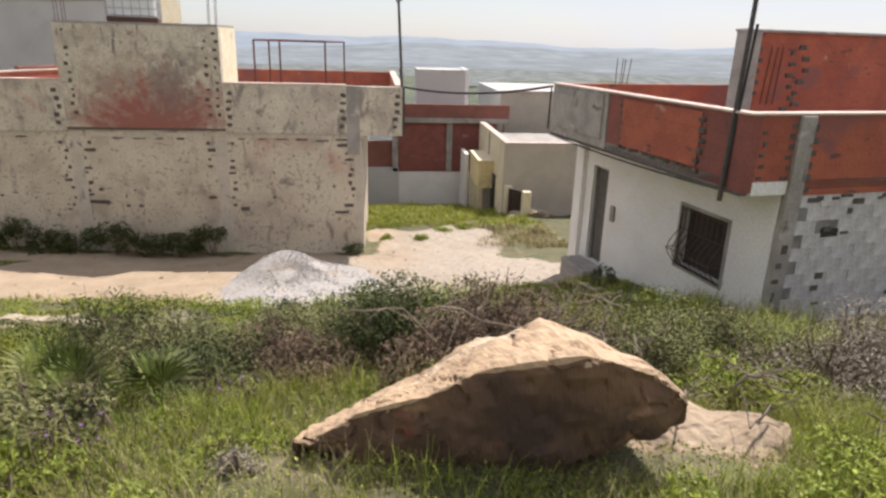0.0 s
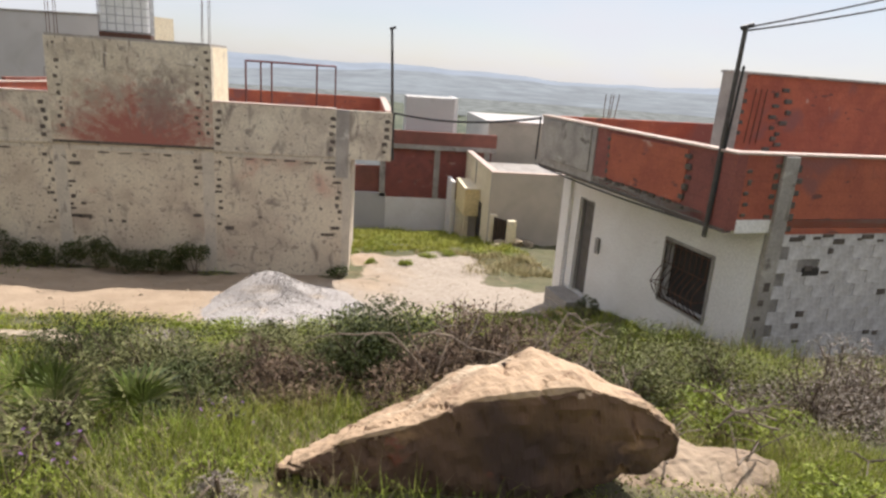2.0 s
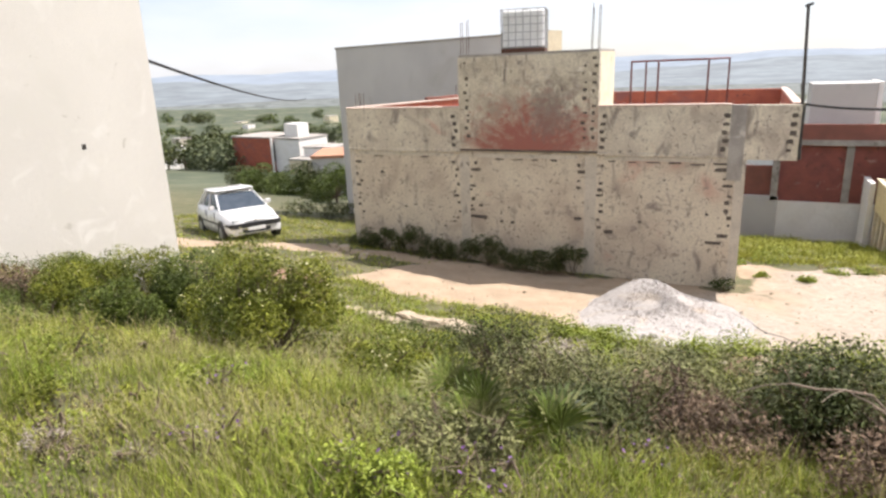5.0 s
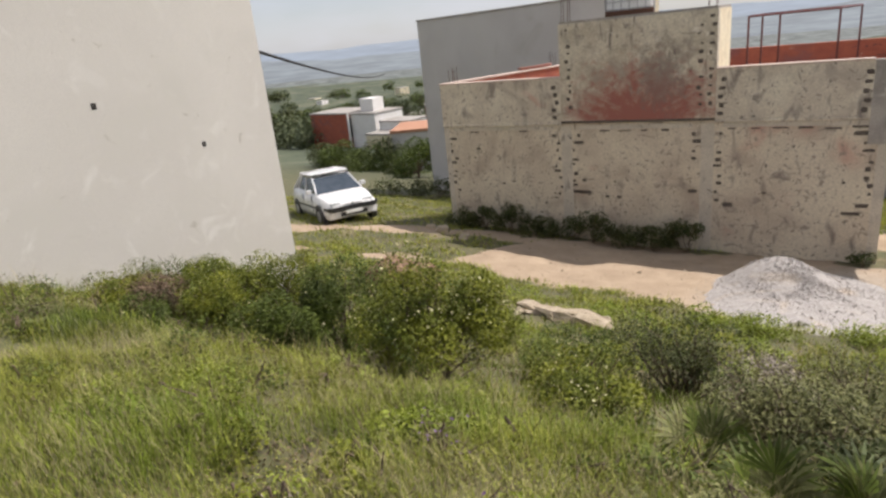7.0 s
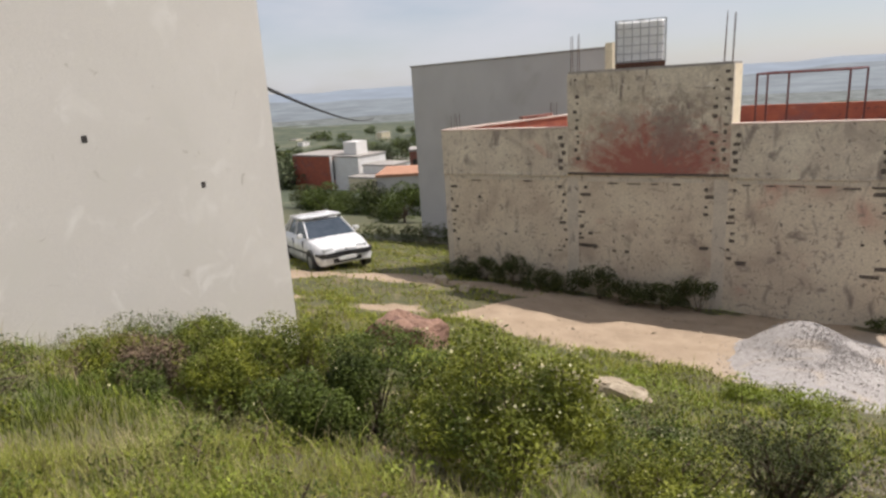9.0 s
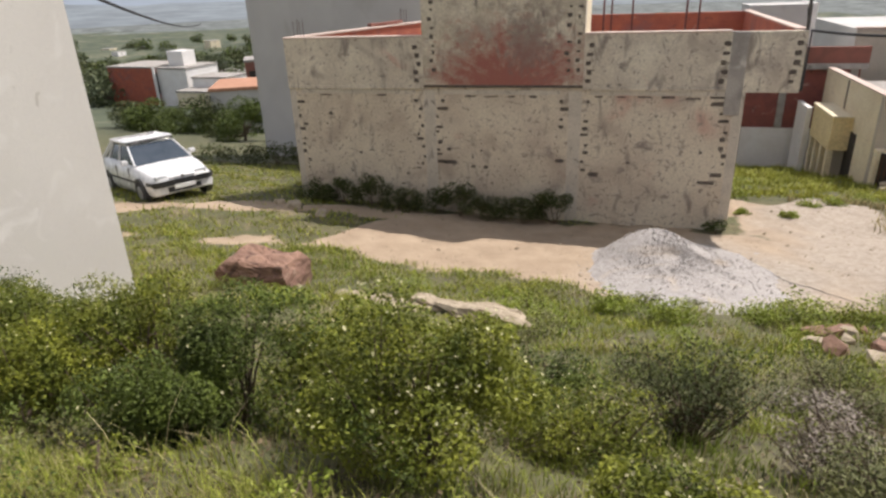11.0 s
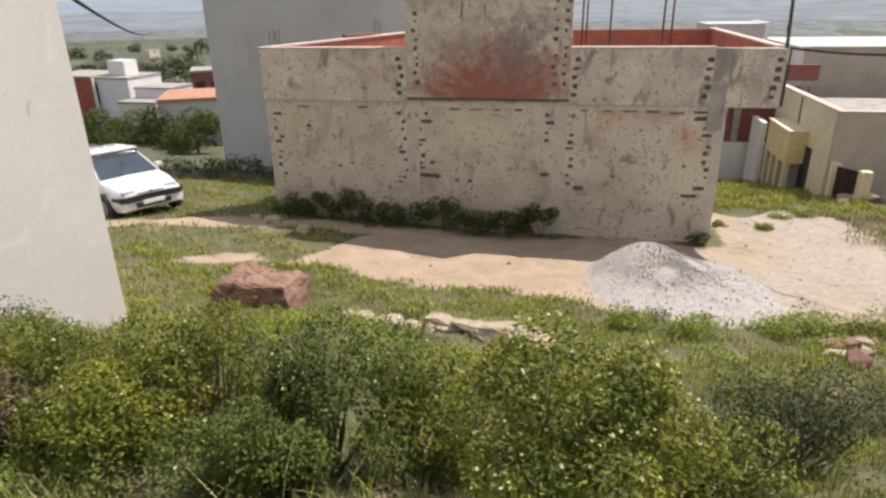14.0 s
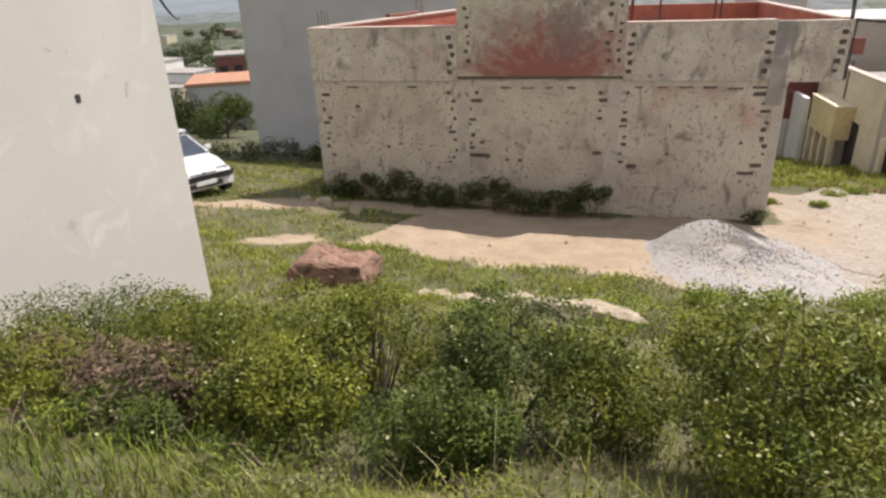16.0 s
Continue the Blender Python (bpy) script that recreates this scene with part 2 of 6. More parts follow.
M["violet"] = mat("violet_petal", (0.24, 0.12, 0.32), (0.18, 0.09, 0.24), 5.0, 0.6, bump=0, per_piece=0.3, trans=0.3)
M["deadwood"] = mat("dead_wood", (0.21, 0.165, 0.125), (0.14, 0.11, 0.085), 9.0, 0.9, bump=0.1)
M["twig"] = mat("twig_bark", (0.16, 0.115, 0.08), (0.10, 0.07, 0.05), 9.0, 0.9, bump=0.2)
M["car"] = mat("white_car_paint", (0.80, 0.80, 0.80), (0.77, 0.77, 0.77), 3.0, 0.25, bump=0, fine=8)
M["rubber"] = mat("black_rubber", (0.025, 0.025, 0.025), (0.035, 0.033, 0.03), 8.0, 0.8, bump=0.1)
M["hub"] = mat("grey_hubcap", (0.42, 0.42, 0.43), (0.36, 0.36, 0.37), 8.0, 0.4, 0.5, bump=0)
M["plastic"] = mat("black_plastic", (0.035, 0.035, 0.037), (0.05, 0.05, 0.05), 8.0, 0.55, bump=0)
M["glass_dark"] = mat("car_glass", (0.035, 0.05, 0.068), (0.05, 0.065, 0.085), 3.0, 0.08, bump=0)
M["glass_dark"].node_tree.nodes["Principled BSDF"].inputs["Specular IOR Level"].default_value = 0.9
M["lamp"] = mat("headlight_glass", (0.55, 0.57, 0.58), (0.4, 0.42, 0.43), 9.0, 0.15, bump=0)
M["tank"] = mat("white_plastic_tank", (0.84, 0.84, 0.82), (0.78, 0.78, 0.76), 4.0, 0.5, bump=0.05)
M["zinc"] = mat("galvanised_bar", (0.50, 0.50, 0.49), (0.40, 0.40, 0.40), 12.0, 0.5, 0.4, bump=0)
M["plaster_red"] = mat("maroon_render", (0.26, 0.10, 0.075), (0.20, 0.085, 0.065), 2.0, 0.9, bump=0.3)
M["roof_tile"] = mat("orange_roof", (0.46, 0.24, 0.15), (0.40, 0.20, 0.12), 2.0, 0.9, bump=0.3)


def tower_material():
    """Cream render, with a fan-shaped patch worn to red brick and a dark smear above it."""
    m = mat("tower_render", (0.64, 0.58, 0.46), (0.50, 0.44, 0.34), 1.7, 0.9, bump=0.6, fine=18, stain=[((0.36, 0.31, 0.25), 1.6, 0.56, 0.16), ((0.27, 0.23, 0.20), 3.0, 0.60, 0.16, (1.0, 1, 2.2)), ((0.21, 0.175, 0.15), 2.4, 0.555, 0.17, (3.2, 1, 0.8)), ((0.70, 0.65, 0.55), 3.0, 0.62, 0.08, (1.4, 1, 2.4))])
    n, l = m.node_tree.nodes, m.node_tree.links
    bs = n["Principled BSDF"]
    src = bs.inputs["Base Color"].links[0].from_socket
    tc = n.new("ShaderNodeTexCoord")
    # rays that fan out from the foot of the patch: (foot, size, colour, strength, ray frequency, ray weight)
    for foot, size, col, amount, freq, ray in (((-5.35, 17.15, 0.25), (2.3, 1.0, 2.2), (0.30, 0.235, 0.19), 0.75, 5.0, 2.6), ((-5.35, 17.15, 0.20), (2.3, 1.0, 1.7), (0.40, 0.225, 0.175), 0.75, 6.0, 3.0), ((-5.35, 17.15, 0.20), (1.9, 1.0, 1.45), (0.305, 0.105, 0.082), 0.9, 6.0, 2.8), ((-4.85, 17.15, 1.35), (0.7, 1.0, 1.0), (0.20, 0.16, 0.14), 0.55, 3.5, 3.2)):
        mp = n.new("ShaderNodeMapping")
        mp.vector_type = "TEXTURE"
        mp.inputs["Location"].default_value = foot
        mp.inputs["Scale"].default_value = size
        l.new(tc.outputs["Object"], mp.inputs[0])
        flat = n.new("ShaderNodeVectorMath")
        flat.operation = "MULTIPLY"
        flat.inputs[1].default_value = (1, 0, 1)
        l.new(mp.outputs[0], flat.inputs[0])
        ln = n.new("ShaderNodeVectorMath")
        ln.operation = "LENGTH"
        l.new(flat.outputs[0], ln.inputs[0])
        sp = n.new("ShaderNodeSeparateXYZ")
        l.new(flat.outputs[0], sp.inputs[0])
        an = n.new("ShaderNodeMath")
        an.operation = "ARCTAN2"
        l.new(sp.outputs[0], an.inputs[0])
        l.new(sp.outputs[2], an.inputs[1])
        cb = n.new("ShaderNodeCombineXYZ")
        l.new(an.outputs[0], cb.inputs[0])
        l.new(ln.outputs[1], cb.inputs[1])
        cb.inputs[2].default_value = foot[2] * 9
        nz = n.new("ShaderNodeTexNoise")
        nz.inputs["Scale"].default_value, nz.inputs["Detail"].default_value, nz.inputs["Roughness"].default_value = freq, 8, 0.7
        l.new(cb.outputs[0], nz.inputs["Vector"])
        ma = n.new("ShaderNodeMath")
        ma.operation = "MULTIPLY_ADD"
        ma.inputs[1].default_value = ray
        l.new(nz.outputs[0], ma.inputs[0])
        l.new(ln.outputs[1], ma.inputs[2])
        mr = n.new("ShaderNodeMapRange")
        mr.inputs[1].default_value, mr.inputs[2].default_value, mr.inputs[3].default_value, mr.inputs[4].default_value = 0.5 + ray * 0.5 - 0.02, 1.0 + ray * 0.5, amount, 0.0
        l.new(ma.outputs[0], mr.inputs[0])
        mx = n.new("ShaderNodeMix")
        mx.data_type = "RGBA"
        l.new(mr.outputs[0], mx.inputs[0])
        l.new(src, mx.inputs[6])
        mx.inputs[7].default_value = (*col, 1)
        src = mx.outputs[2]
    l.new(src, bs.inputs["Base Color"])
    return m


M["tower"] = tower_material()


# ---- building helpers ----
def mesh_of(name, bm, material):
    me = bpy.data.meshes.new(name)
    bm.normal_update()
    bm.to_mesh(me)
    bm.free()
    for mm in (material if isinstance(material, (list, tuple)) else [material]):
        me.materials.append(mm)
    return me


def part(name, bm, material, parent, label=""):
    """Links a bmesh as one mesh object under a thing or a part."""
    ob = new(name, mesh_of(name, bm, material))
    if parent is not None:
        ob.parent = parent
    return tagged(ob, label)


def thing(name, m, label, category, group="", kind=""):
    ob = new(name)
    ob.matrix_world = m
    return tagged(ob, label, category, group, kind)


def uv_box(bm):
    """Box-projects metres into UV."""
    uv = bm.loops.layers.uv.verify()
    bm.normal_update()
    for f in bm.faces:
        n = f.normal
        for lp in f.loops:
            c = lp.vert.co
            lp[uv].uv = (c.x, c.y) if abs(n.z) > 0.7 else ((c.y, c.z) if abs(n.x) > abs(n.y) else (c.x, c.z))


def add_box(bm, lo, hi, bevel=0.0, m=None):
    lo, hi = Vector(lo), Vector(hi)
    r = bmesh.ops.create_cube(bm, size=1.0, matrix=Matrix.Translation((lo + hi) / 2) @ Matrix.Diagonal((*(hi - lo), 1)))
    vs = r["verts"]
    if bevel:
        es = list({e for v in vs for e in v.link_edges})
        rb = bmesh.ops.bevel(bm, geom=es, offset=bevel, segments=1, affect="EDGES")
        vs = list({v for f in rb["faces"] for v in f.verts} | {v for v in vs if v.is_valid})
    if m is not None:
        bmesh.ops.transform(bm, matrix=m, verts=vs)
    return vs


def box(lo, hi, bevel=0.0, m=None):
    bm = bmesh.new()
    add_box(bm, lo, hi, bevel, m)
    uv_box(bm)
    return bm


def slab_cells(bm, u0, u1, z0, z1, t0, t1, holes, bevel=0.0):
    """A wall in the x-z plane, from t0 to t1 in y, with rectangular holes (u0, u1, z0, z1) through it."""
    us = sorted({u0, u1, *[h[0] for h in holes], *[h[1] for h in holes]})
    zs = sorted({z0, z1, *[h[2] for h in holes], *[h[3] for h in holes]})
    for a, b in zip(us, us[1:]):
        for c, d in zip(zs, zs[1:]):
            if not any(h[0] <= (a + b) / 2 <= h[1] and h[2] <= (c + d) / 2 <= h[3] for h in holes):
                add_box(bm, (a, t0, c), (b, t1, d))
    bmesh.ops.remove_doubles(bm, verts=bm.verts, dist=0.0005)
    uv_box(bm)


def tube(bm, a, b, r0, r1=None, n=6):
    """A capped round bar from a to b, tapering from r0 to r1."""
    a, b = Vector(a), Vector(b)
    r1 = r0 if r1 is None else r1
    q = (b - a).to_track_quat("Z", "Y")
    u, w = q @ Vector((1, 0, 0)), q @ Vector((0, 1, 0))
    turn = [u * math.cos(2 * math.pi * k / n) + w * math.sin(2 * math.pi * k / n) for k in range(n)]
    low = [bm.verts.new(a + d * r0) for d in turn]
    top = [bm.verts.new(b + d * max(r1, 1e-4)) for d in turn]
    for k in range(n):
        bm.faces.new((low[k], low[(k + 1) % n], top[(k + 1) % n], top[k]))
    bm.faces.new(low[::-1])
    bm.faces.new(top)


def sweep(bm, pts, r, n=6):
    """One connected round bar along a line of points."""
    pts = [Vector(p) for p in pts]
    prev = None
    for i, p in enumerate(pts):
        d = (pts[min(i + 1, len(pts) - 1)] - pts[max(i - 1, 0)]).normalized()
        s = d.cross(Vector((0.13, 0.21, 0.97))).normalized()
        u = s.cross(d)
        ring = [bm.verts.new(p + (s * math.cos(2 * math.pi * k / n) + u * math.sin(2 * math.pi * k / n)) * r) for k in range(n)]
        if prev:
            for k in range(n):
                bm.faces.new((prev[k], prev[(k + 1) % n], ring[(k + 1) % n], ring[k]))
        else:
            bm.faces.new(ring[::-1])
        prev = ring
    bm.faces.new(prev)


def sag(a, b, drop, n=14):
    a, b = Vector(a), Vector(b)
    return [a.lerp(b, i / n) - Vector((0, 0, drop * 4 * (i / n) * (1 - i / n))) for i in range(n + 1)]


def smoothed(ob):
    for p in ob.data.polygons:
        p.use_smooth = True
    return ob


# ---- ground ----
PROFILE_Y = [-40, -6, -2, 0, 1.5, 2.3, 3.2, 4.2, 5.2, 6.2, 8, 10, 12.7, 17, 20, 27, 35, 60, 110, 200, 450, 1000, 1600, 9000]
PROFILE_Z = [9, 2.0, 1.35, 1.17, 1.10, 1.03, 0.80, 0.30, -0.15, -0.58, -1.2, -1.8, -2.5, -3.05, -3.35, -4.6, -6.2, -10.5, -17, -30, -50, -64, -76, -110]


def ground_z(x, y):
    """The hillside's height: falls away from the walker, with a bench for the track."""
    x, y = np.asarray(x, float), np.asarray(y, float)
    z = np.interp(y, PROFILE_Y, PROFILE_Z)
    east = np.clip((x - 1.5) / 4.0, 0, 1.2) * np.exp(-((y - 12.0) / 2.8) ** 2) * 0.42
    west = np.clip((-x - 5.0) / 6.0, 0, 1.3) * np.exp(-((y - 14.5) / 5.0) ** 2) * 0.38
    near_w = -np.clip((x - 1.3) / 1.0, 0, 1) * np.exp(-((y - 2.8) / 1.3) ** 2) * 0.22
    amp = np.clip(1.0 - (np.abs(y - 14) < 3.2) * 0.6, 0.3, 1)
    wave = 0.05 * np.sin(x * 1.9 + y * 0.7) * np.sin(y * 1.6 - x * 0.5) + 0.025 * np.sin(x * 4.3 - y * 3.1) + 0.02 * np.sin(x * 7.1 + 2) * np.sin(y * 6.3)
    far = np.clip((y - 60) / 200, 0, 1)
    roll = far * (6 * np.sin(x / 70.0 + 1) * np.sin(y / 95.0) + 4 * np.sin(x / 31.0) * np.sin(y / 41.0 + 2))
    return z + east + west + near_w + wave * amp + roll


def gz(x, y):
    return float(ground_z(x, y))


def spaced(lo, hi, step, far_lo, far_hi, growth=1.22):
    c = list(np.arange(lo, hi + 1e-6, step))
    s = step
    while c[-1] < far_hi:
        s *= growth
        c.append(c[-1] + s)
    s = step
    while c[0] > far_lo:
        s *= growth
        c.insert(0, c[0] - s)
    return np.array(c)


GX = spaced(-16, 9, 0.14, -5000, 5000)
GY = spaced(-3, 24, 0.14, -60, 8000)


def dirt_amount(x, y):
    """1 on the bare track and yard, 0 in the grass."""
    w = 0.28 * np.sin(x * 1.7 + y) + 0.2 * np.sin(x * 3.9 - y * 2.2)
    lo = np.interp(x, [-16, -11.7, -10.3, -8.9, -5, -2.3, 1, 4, 6], [10.8, 11.3, 11.7, 12.2, 11.8, 11.1, 11.3, 11.7, 12.6])
    hi = np.interp(x, [-16, -11.7, -10.3, -8.9, -7.7, -5, 0, 4, 6], [11.6, 12.15, 12.75, 13.5, 16.9, 17.4, 17.4, 17.0, 15.0])
    a = np.clip((y - lo + w) / 0.7, 0, 1) * np.clip((hi + w - y) / 0.7, 0, 1)
    gap = np.clip((2.2 + w - np.abs(x - 2.2)) / 0.7, 0, 1) * np.clip((y - 13) / 1.0, 0, 1) * np.clip((21.5 + w - y) / 0.8, 0, 1)
    # wheel-worn strip that passes the parked car and runs along the wall
    worn = np.interp(x, [-16, -12.9, -10.7, -8.0, -6.0], [13.4, 14.5, 15.6, 16.3, 16.6])
    strip = np.clip((0.75 + 0.6 * w - np.abs(y - worn)) / 0.5, 0, 0.9) * (x < -6)
    return np.maximum(np.maximum(a, gap), strip)


def grit_amount(x, y):
    """1 where crushed grey stone is trodden into the yard beside the gravel heap, 0 on the plain sand."""
    w = 0.35 * np.sin(x * 2.3 - y * 1.4) + 0.2 * np.sin(x * 5.1 + y * 3.3)
    heap_side = np.clip(1.25 - np.hypot((x + 0.4) / 2.6, (y - 13.6) / 2.6) + w * 0.4, 0, 1)
    yard = np.clip((x - 0.2 + w) / 1.6, 0, 1) * np.clip((y - 11.2) / 1.0, 0, 1) * 0.8
    return np.clip(np.maximum(heap_side, yard), 0, 1)


def build_ground():
    xs, ys = np.meshgrid(GX, GY)
    zs = ground_z(xs, ys)
    rng = np.random.default_rng(3)
    zs = zs + rng.normal(0, 0.008, zs.shape) * ((ys < 24) & (np.abs(xs) < 17))
    nx, ny = len(GX), len(GY)
    verts = np.stack([xs.ravel(), ys.ravel(), zs.ravel()], 1)
    i = np.arange(nx * ny).reshape(ny, nx)
    faces = np.stack([i[:-1, :-1].ravel(), i[:-1, 1:].ravel(), i[1:, 1:].ravel(), i[1:, :-1].ravel()], 1)
    me = bpy.data.meshes.new("ground")
    me.from_pydata(verts.tolist(), [], faces.tolist())
    at = me.attributes.new("bare", "FLOAT", "POINT")
    at.data.foreach_set("value", dirt_amount(xs, ys).ravel().astype(np.float32))
    at = me.attributes.new("grit", "FLOAT", "POINT")
    at.data.foreach_set("value", grit_amount(xs, ys).ravel().astype(np.float32))
    at = me.attributes.new("valley", "FLOAT", "POINT")
    at.data.foreach_set("value", np.clip((ys - 32) / 25, 0, 1).ravel().astype(np.float32))
    ob = tagged(new("ground", me), "sloping grassy hillside with a bare sandy track", "ground", kind="structure")
    smoothed(ob)
    m = mat("hillside_soil", (0.120, 0.108, 0.052), (0.080, 0.085, 0.032), 0.9, 0.95, bump=0.6, fine=14, stain=[((0.17, 0.14, 0.08), 1.3, 0.58, 0.12), ((0.06, 0.05, 0.03), 5.0, 0.60, 0.1)])
    nt = m.node_tree
    n, l = nt.nodes, nt.links
    b = n["Principled BSDF"]
    src = b.inputs["Base Color"].links[0].from_socket
    a = n.new("ShaderNodeAttribute")
    a.attribute_name = "bare"
    tn = n.new("ShaderNodeTexNoise")
    tn.inputs["Scale"].default_value, tn.inputs["Detail"].default_value = 3.0, 7
    tc = n.new("ShaderNodeTexCoord")
    l.new(tc.outputs["Object"], tn.inputs["Vector"])
    md = n.new("ShaderNodeMath")
    md.operation = "ADD"
    l.new(a.outputs["Fac"], md.inputs[0])
    l.new(tn.outputs[0], md.inputs[1])
    mr = n.new("ShaderNodeMapRange")
    mr.inputs[1].default_value, mr.inputs[2].default_value = 0.85, 1.15
    l.new(md.outputs[0], mr.inputs[0])
    sand = n.new("ShaderNodeValToRGB")
    sand.color_ramp.elements[0].position, sand.color_ramp.elements[1].position = 0.3, 0.7
    sand.color_ramp.elements[0].color, sand.color_ramp.elements[1].color = (0.27, 0.20, 0.135, 1), (0.41, 0.315, 0.22, 1)
    t2 = n.new("ShaderNodeTexNoise")
    t2.inputs["Scale"].default_value, t2.inputs["Detail"].default_value, t2.inputs["Roughness"].default_value = 1.3, 11, 0.68
    l.new(tc.outputs["Object"], t2.inputs["Vector"])
    l.new(t2.outputs[0], sand.inputs[0])
    mx = n.new("ShaderNodeMix")
    mx.data_type = "RGBA"
    l.new(mr.outputs[0], mx.inputs[0])
    l.new(src, mx.inputs[6])
    ag = n.new("ShaderNodeAttribute")
    ag.attribute_name = "grit"
    t4 = n.new("ShaderNodeTexNoise")
    t4.inputs["Scale"].default_value, t4.inputs["Detail"].default_value, t4.inputs["Roughness"].default_value = 7.0, 9, 0.75
    l.new(tc.outputs["Object"], t4.inputs["Vector"])
    grit = n.new("ShaderNodeValToRGB")
    grit.color_ramp.elements[0].position, grit.color_ramp.elements[1].position = 0.34, 0.62
    grit.color_ramp.elements[0].color, grit.color_ramp.elements[1].color = (0.24, 0.20, 0.16, 1), (0.41, 0.36, 0.30, 1)
    l.new(t4.outputs[0], grit.inputs[0])
    ms = n.new("ShaderNodeMix")
    ms.data_type = "RGBA"
    l.new(ag.outputs["Fac"], ms.inputs[0])
    l.new(sand.outputs[0], ms.inputs[6])
    l.new(grit.outputs[0], ms.inputs[7])
    l.new(ms.outputs[2], mx.inputs[7])
    # scrub and fields further down the valley
    af = n.new("ShaderNodeAttribute")
    af.attribute_name = "valley"
    t3 = n.new("ShaderNodeTexNoise")
    t3.inputs["Scale"].default_value, t3.inputs["Detail"].default_value, t3.inputs["Roughness"].default_value = 0.045, 10, 0.7
    l.new(tc.outputs["Object"], t3.inputs["Vector"])
    field = n.new("ShaderNodeValToRGB")
    cr = field.color_ramp
    cr.elements[0].position, cr.elements[1].position = 0.40, 0.66
    cr.elements[0].color, cr.elements[1].color = (0.035, 0.048, 0.028, 1), (0.15, 0.145, 0.095, 1)
    cr.elements.new(0.52).color = (0.070, 0.085, 0.045, 1)
    l.new(t3.outputs[0], field.inputs[0])
    mf = n.new("ShaderNodeMix")
    mf.data_type = "RGBA"
    l.new(af.outputs["Fac"], mf.inputs[0])
    l.new(mx.outputs[2], mf.inputs[6])
    l.new(field.outputs[0], mf.inputs[7])
    l.new(mf.outputs[2], b.inputs["Base Color"])
    me.materials.append(m)


build_ground()


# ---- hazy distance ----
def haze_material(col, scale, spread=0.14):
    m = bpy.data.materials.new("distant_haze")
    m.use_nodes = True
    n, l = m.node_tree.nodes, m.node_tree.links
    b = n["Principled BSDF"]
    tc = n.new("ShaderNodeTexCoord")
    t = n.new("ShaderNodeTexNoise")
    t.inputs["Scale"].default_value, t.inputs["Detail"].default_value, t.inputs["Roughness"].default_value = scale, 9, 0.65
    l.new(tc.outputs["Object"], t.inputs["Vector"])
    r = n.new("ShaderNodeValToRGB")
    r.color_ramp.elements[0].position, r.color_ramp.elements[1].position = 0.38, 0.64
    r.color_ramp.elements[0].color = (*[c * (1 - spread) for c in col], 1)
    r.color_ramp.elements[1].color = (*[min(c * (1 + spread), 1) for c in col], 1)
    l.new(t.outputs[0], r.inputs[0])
    # The haze is painted: near-black base, pale tint given off as glow.
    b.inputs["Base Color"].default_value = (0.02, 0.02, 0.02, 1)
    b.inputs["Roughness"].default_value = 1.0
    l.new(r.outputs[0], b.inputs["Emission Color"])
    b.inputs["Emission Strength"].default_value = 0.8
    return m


def build_hills():
    """The hazy plain and two ranges of hills around it, kilometres off."""
    rings = [
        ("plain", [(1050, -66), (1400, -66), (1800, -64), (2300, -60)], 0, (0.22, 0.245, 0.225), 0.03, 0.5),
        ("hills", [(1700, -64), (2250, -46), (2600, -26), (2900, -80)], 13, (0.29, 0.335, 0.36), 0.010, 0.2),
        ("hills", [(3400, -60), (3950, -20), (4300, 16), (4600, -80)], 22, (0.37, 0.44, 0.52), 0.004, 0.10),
    ]
    for kind, prof, wav, col, sc, spread in rings:
        bm = bmesh.new()
        prev = None
        for i in range(301):
            a = radians(-115 + 230 * i / 300)
            h = wav * (math.sin(a * 5 + wav) + 0.55 * math.sin(a * 13 + wav * 2) + 0.22 * math.sin(a * 37) + 0.1 * math.sin(a * 83))
            ring = [bm.verts.new((math.sin(a) * r, math.cos(a) * r, z + (h * (0.4 if k == 1 else 1.0) if k in (1, 2) else 0))) for k, (r, z) in enumerate(prof)]
            if prev:
                for j in range(3):
                    bm.faces.new((prev[j], ring[j], ring[j + 1], prev[j + 1]))
            prev = ring
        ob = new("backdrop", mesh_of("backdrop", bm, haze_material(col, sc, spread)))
        smoothed(ob)
        tagged(ob, "pale blue hazy range of hills on the horizon" if kind == "hills" else "hazy green-grey plain far below the hillside", kind, kind="structure")


build_hills()


# ---- yellow-grey house with the stair tower ----
RNG = random.Random(7)


def gap_marks(parent, spots, y):
    """Dark open putlog holes and mortar gaps, as shallow dark plugs set in the wall."""
    for cx, cz, w, h in spots:
        bm = bmesh.new()
        n = 8
        ring0, ring1 = [], []
        for i in range(n):
            a = 2 * math.pi * i / n
            rr = RNG.uniform(0.85, 1.1) / max(abs(math.cos(a)), abs(math.sin(a))) ** 0.7
            px, pz = cx + math.cos(a) * w / 2 * rr, cz + math.sin(a) * h / 2 * rr
            ring0.append(bm.verts.new((px, y - 0.004, pz)))
            ring1.append(bm.verts.new((px, y + 0.03, pz)))
        bm.faces.new(ring0)
        for i in range(n):
            bm.faces.new((ring0[i], ring1[i], ring1[(i + 1) % n], ring0[(i + 1) % n]))
        bmesh.ops.recalc_face_normals(bm, faces=bm.faces)
        part("wall_gap", bm, M["gap"], parent)


def rebar(x, y, z, h, parent, w=0.11):
    for i in range(4):
        dx, dy = (w if i % 2 else -w), (w if i // 2 else -w)
        bm = bmesh.new()
        tube(bm, (x + dx * 0.8, y + dy * 0.8, z), (x + dx * RNG.uniform(0.5, 1), y + dy * RNG.uniform(0.5, 1), z + h * RNG.uniform(0.9, 1.05)), 0.008, 0.008, 5)
        part("rebar", bm, M["steel"], parent)


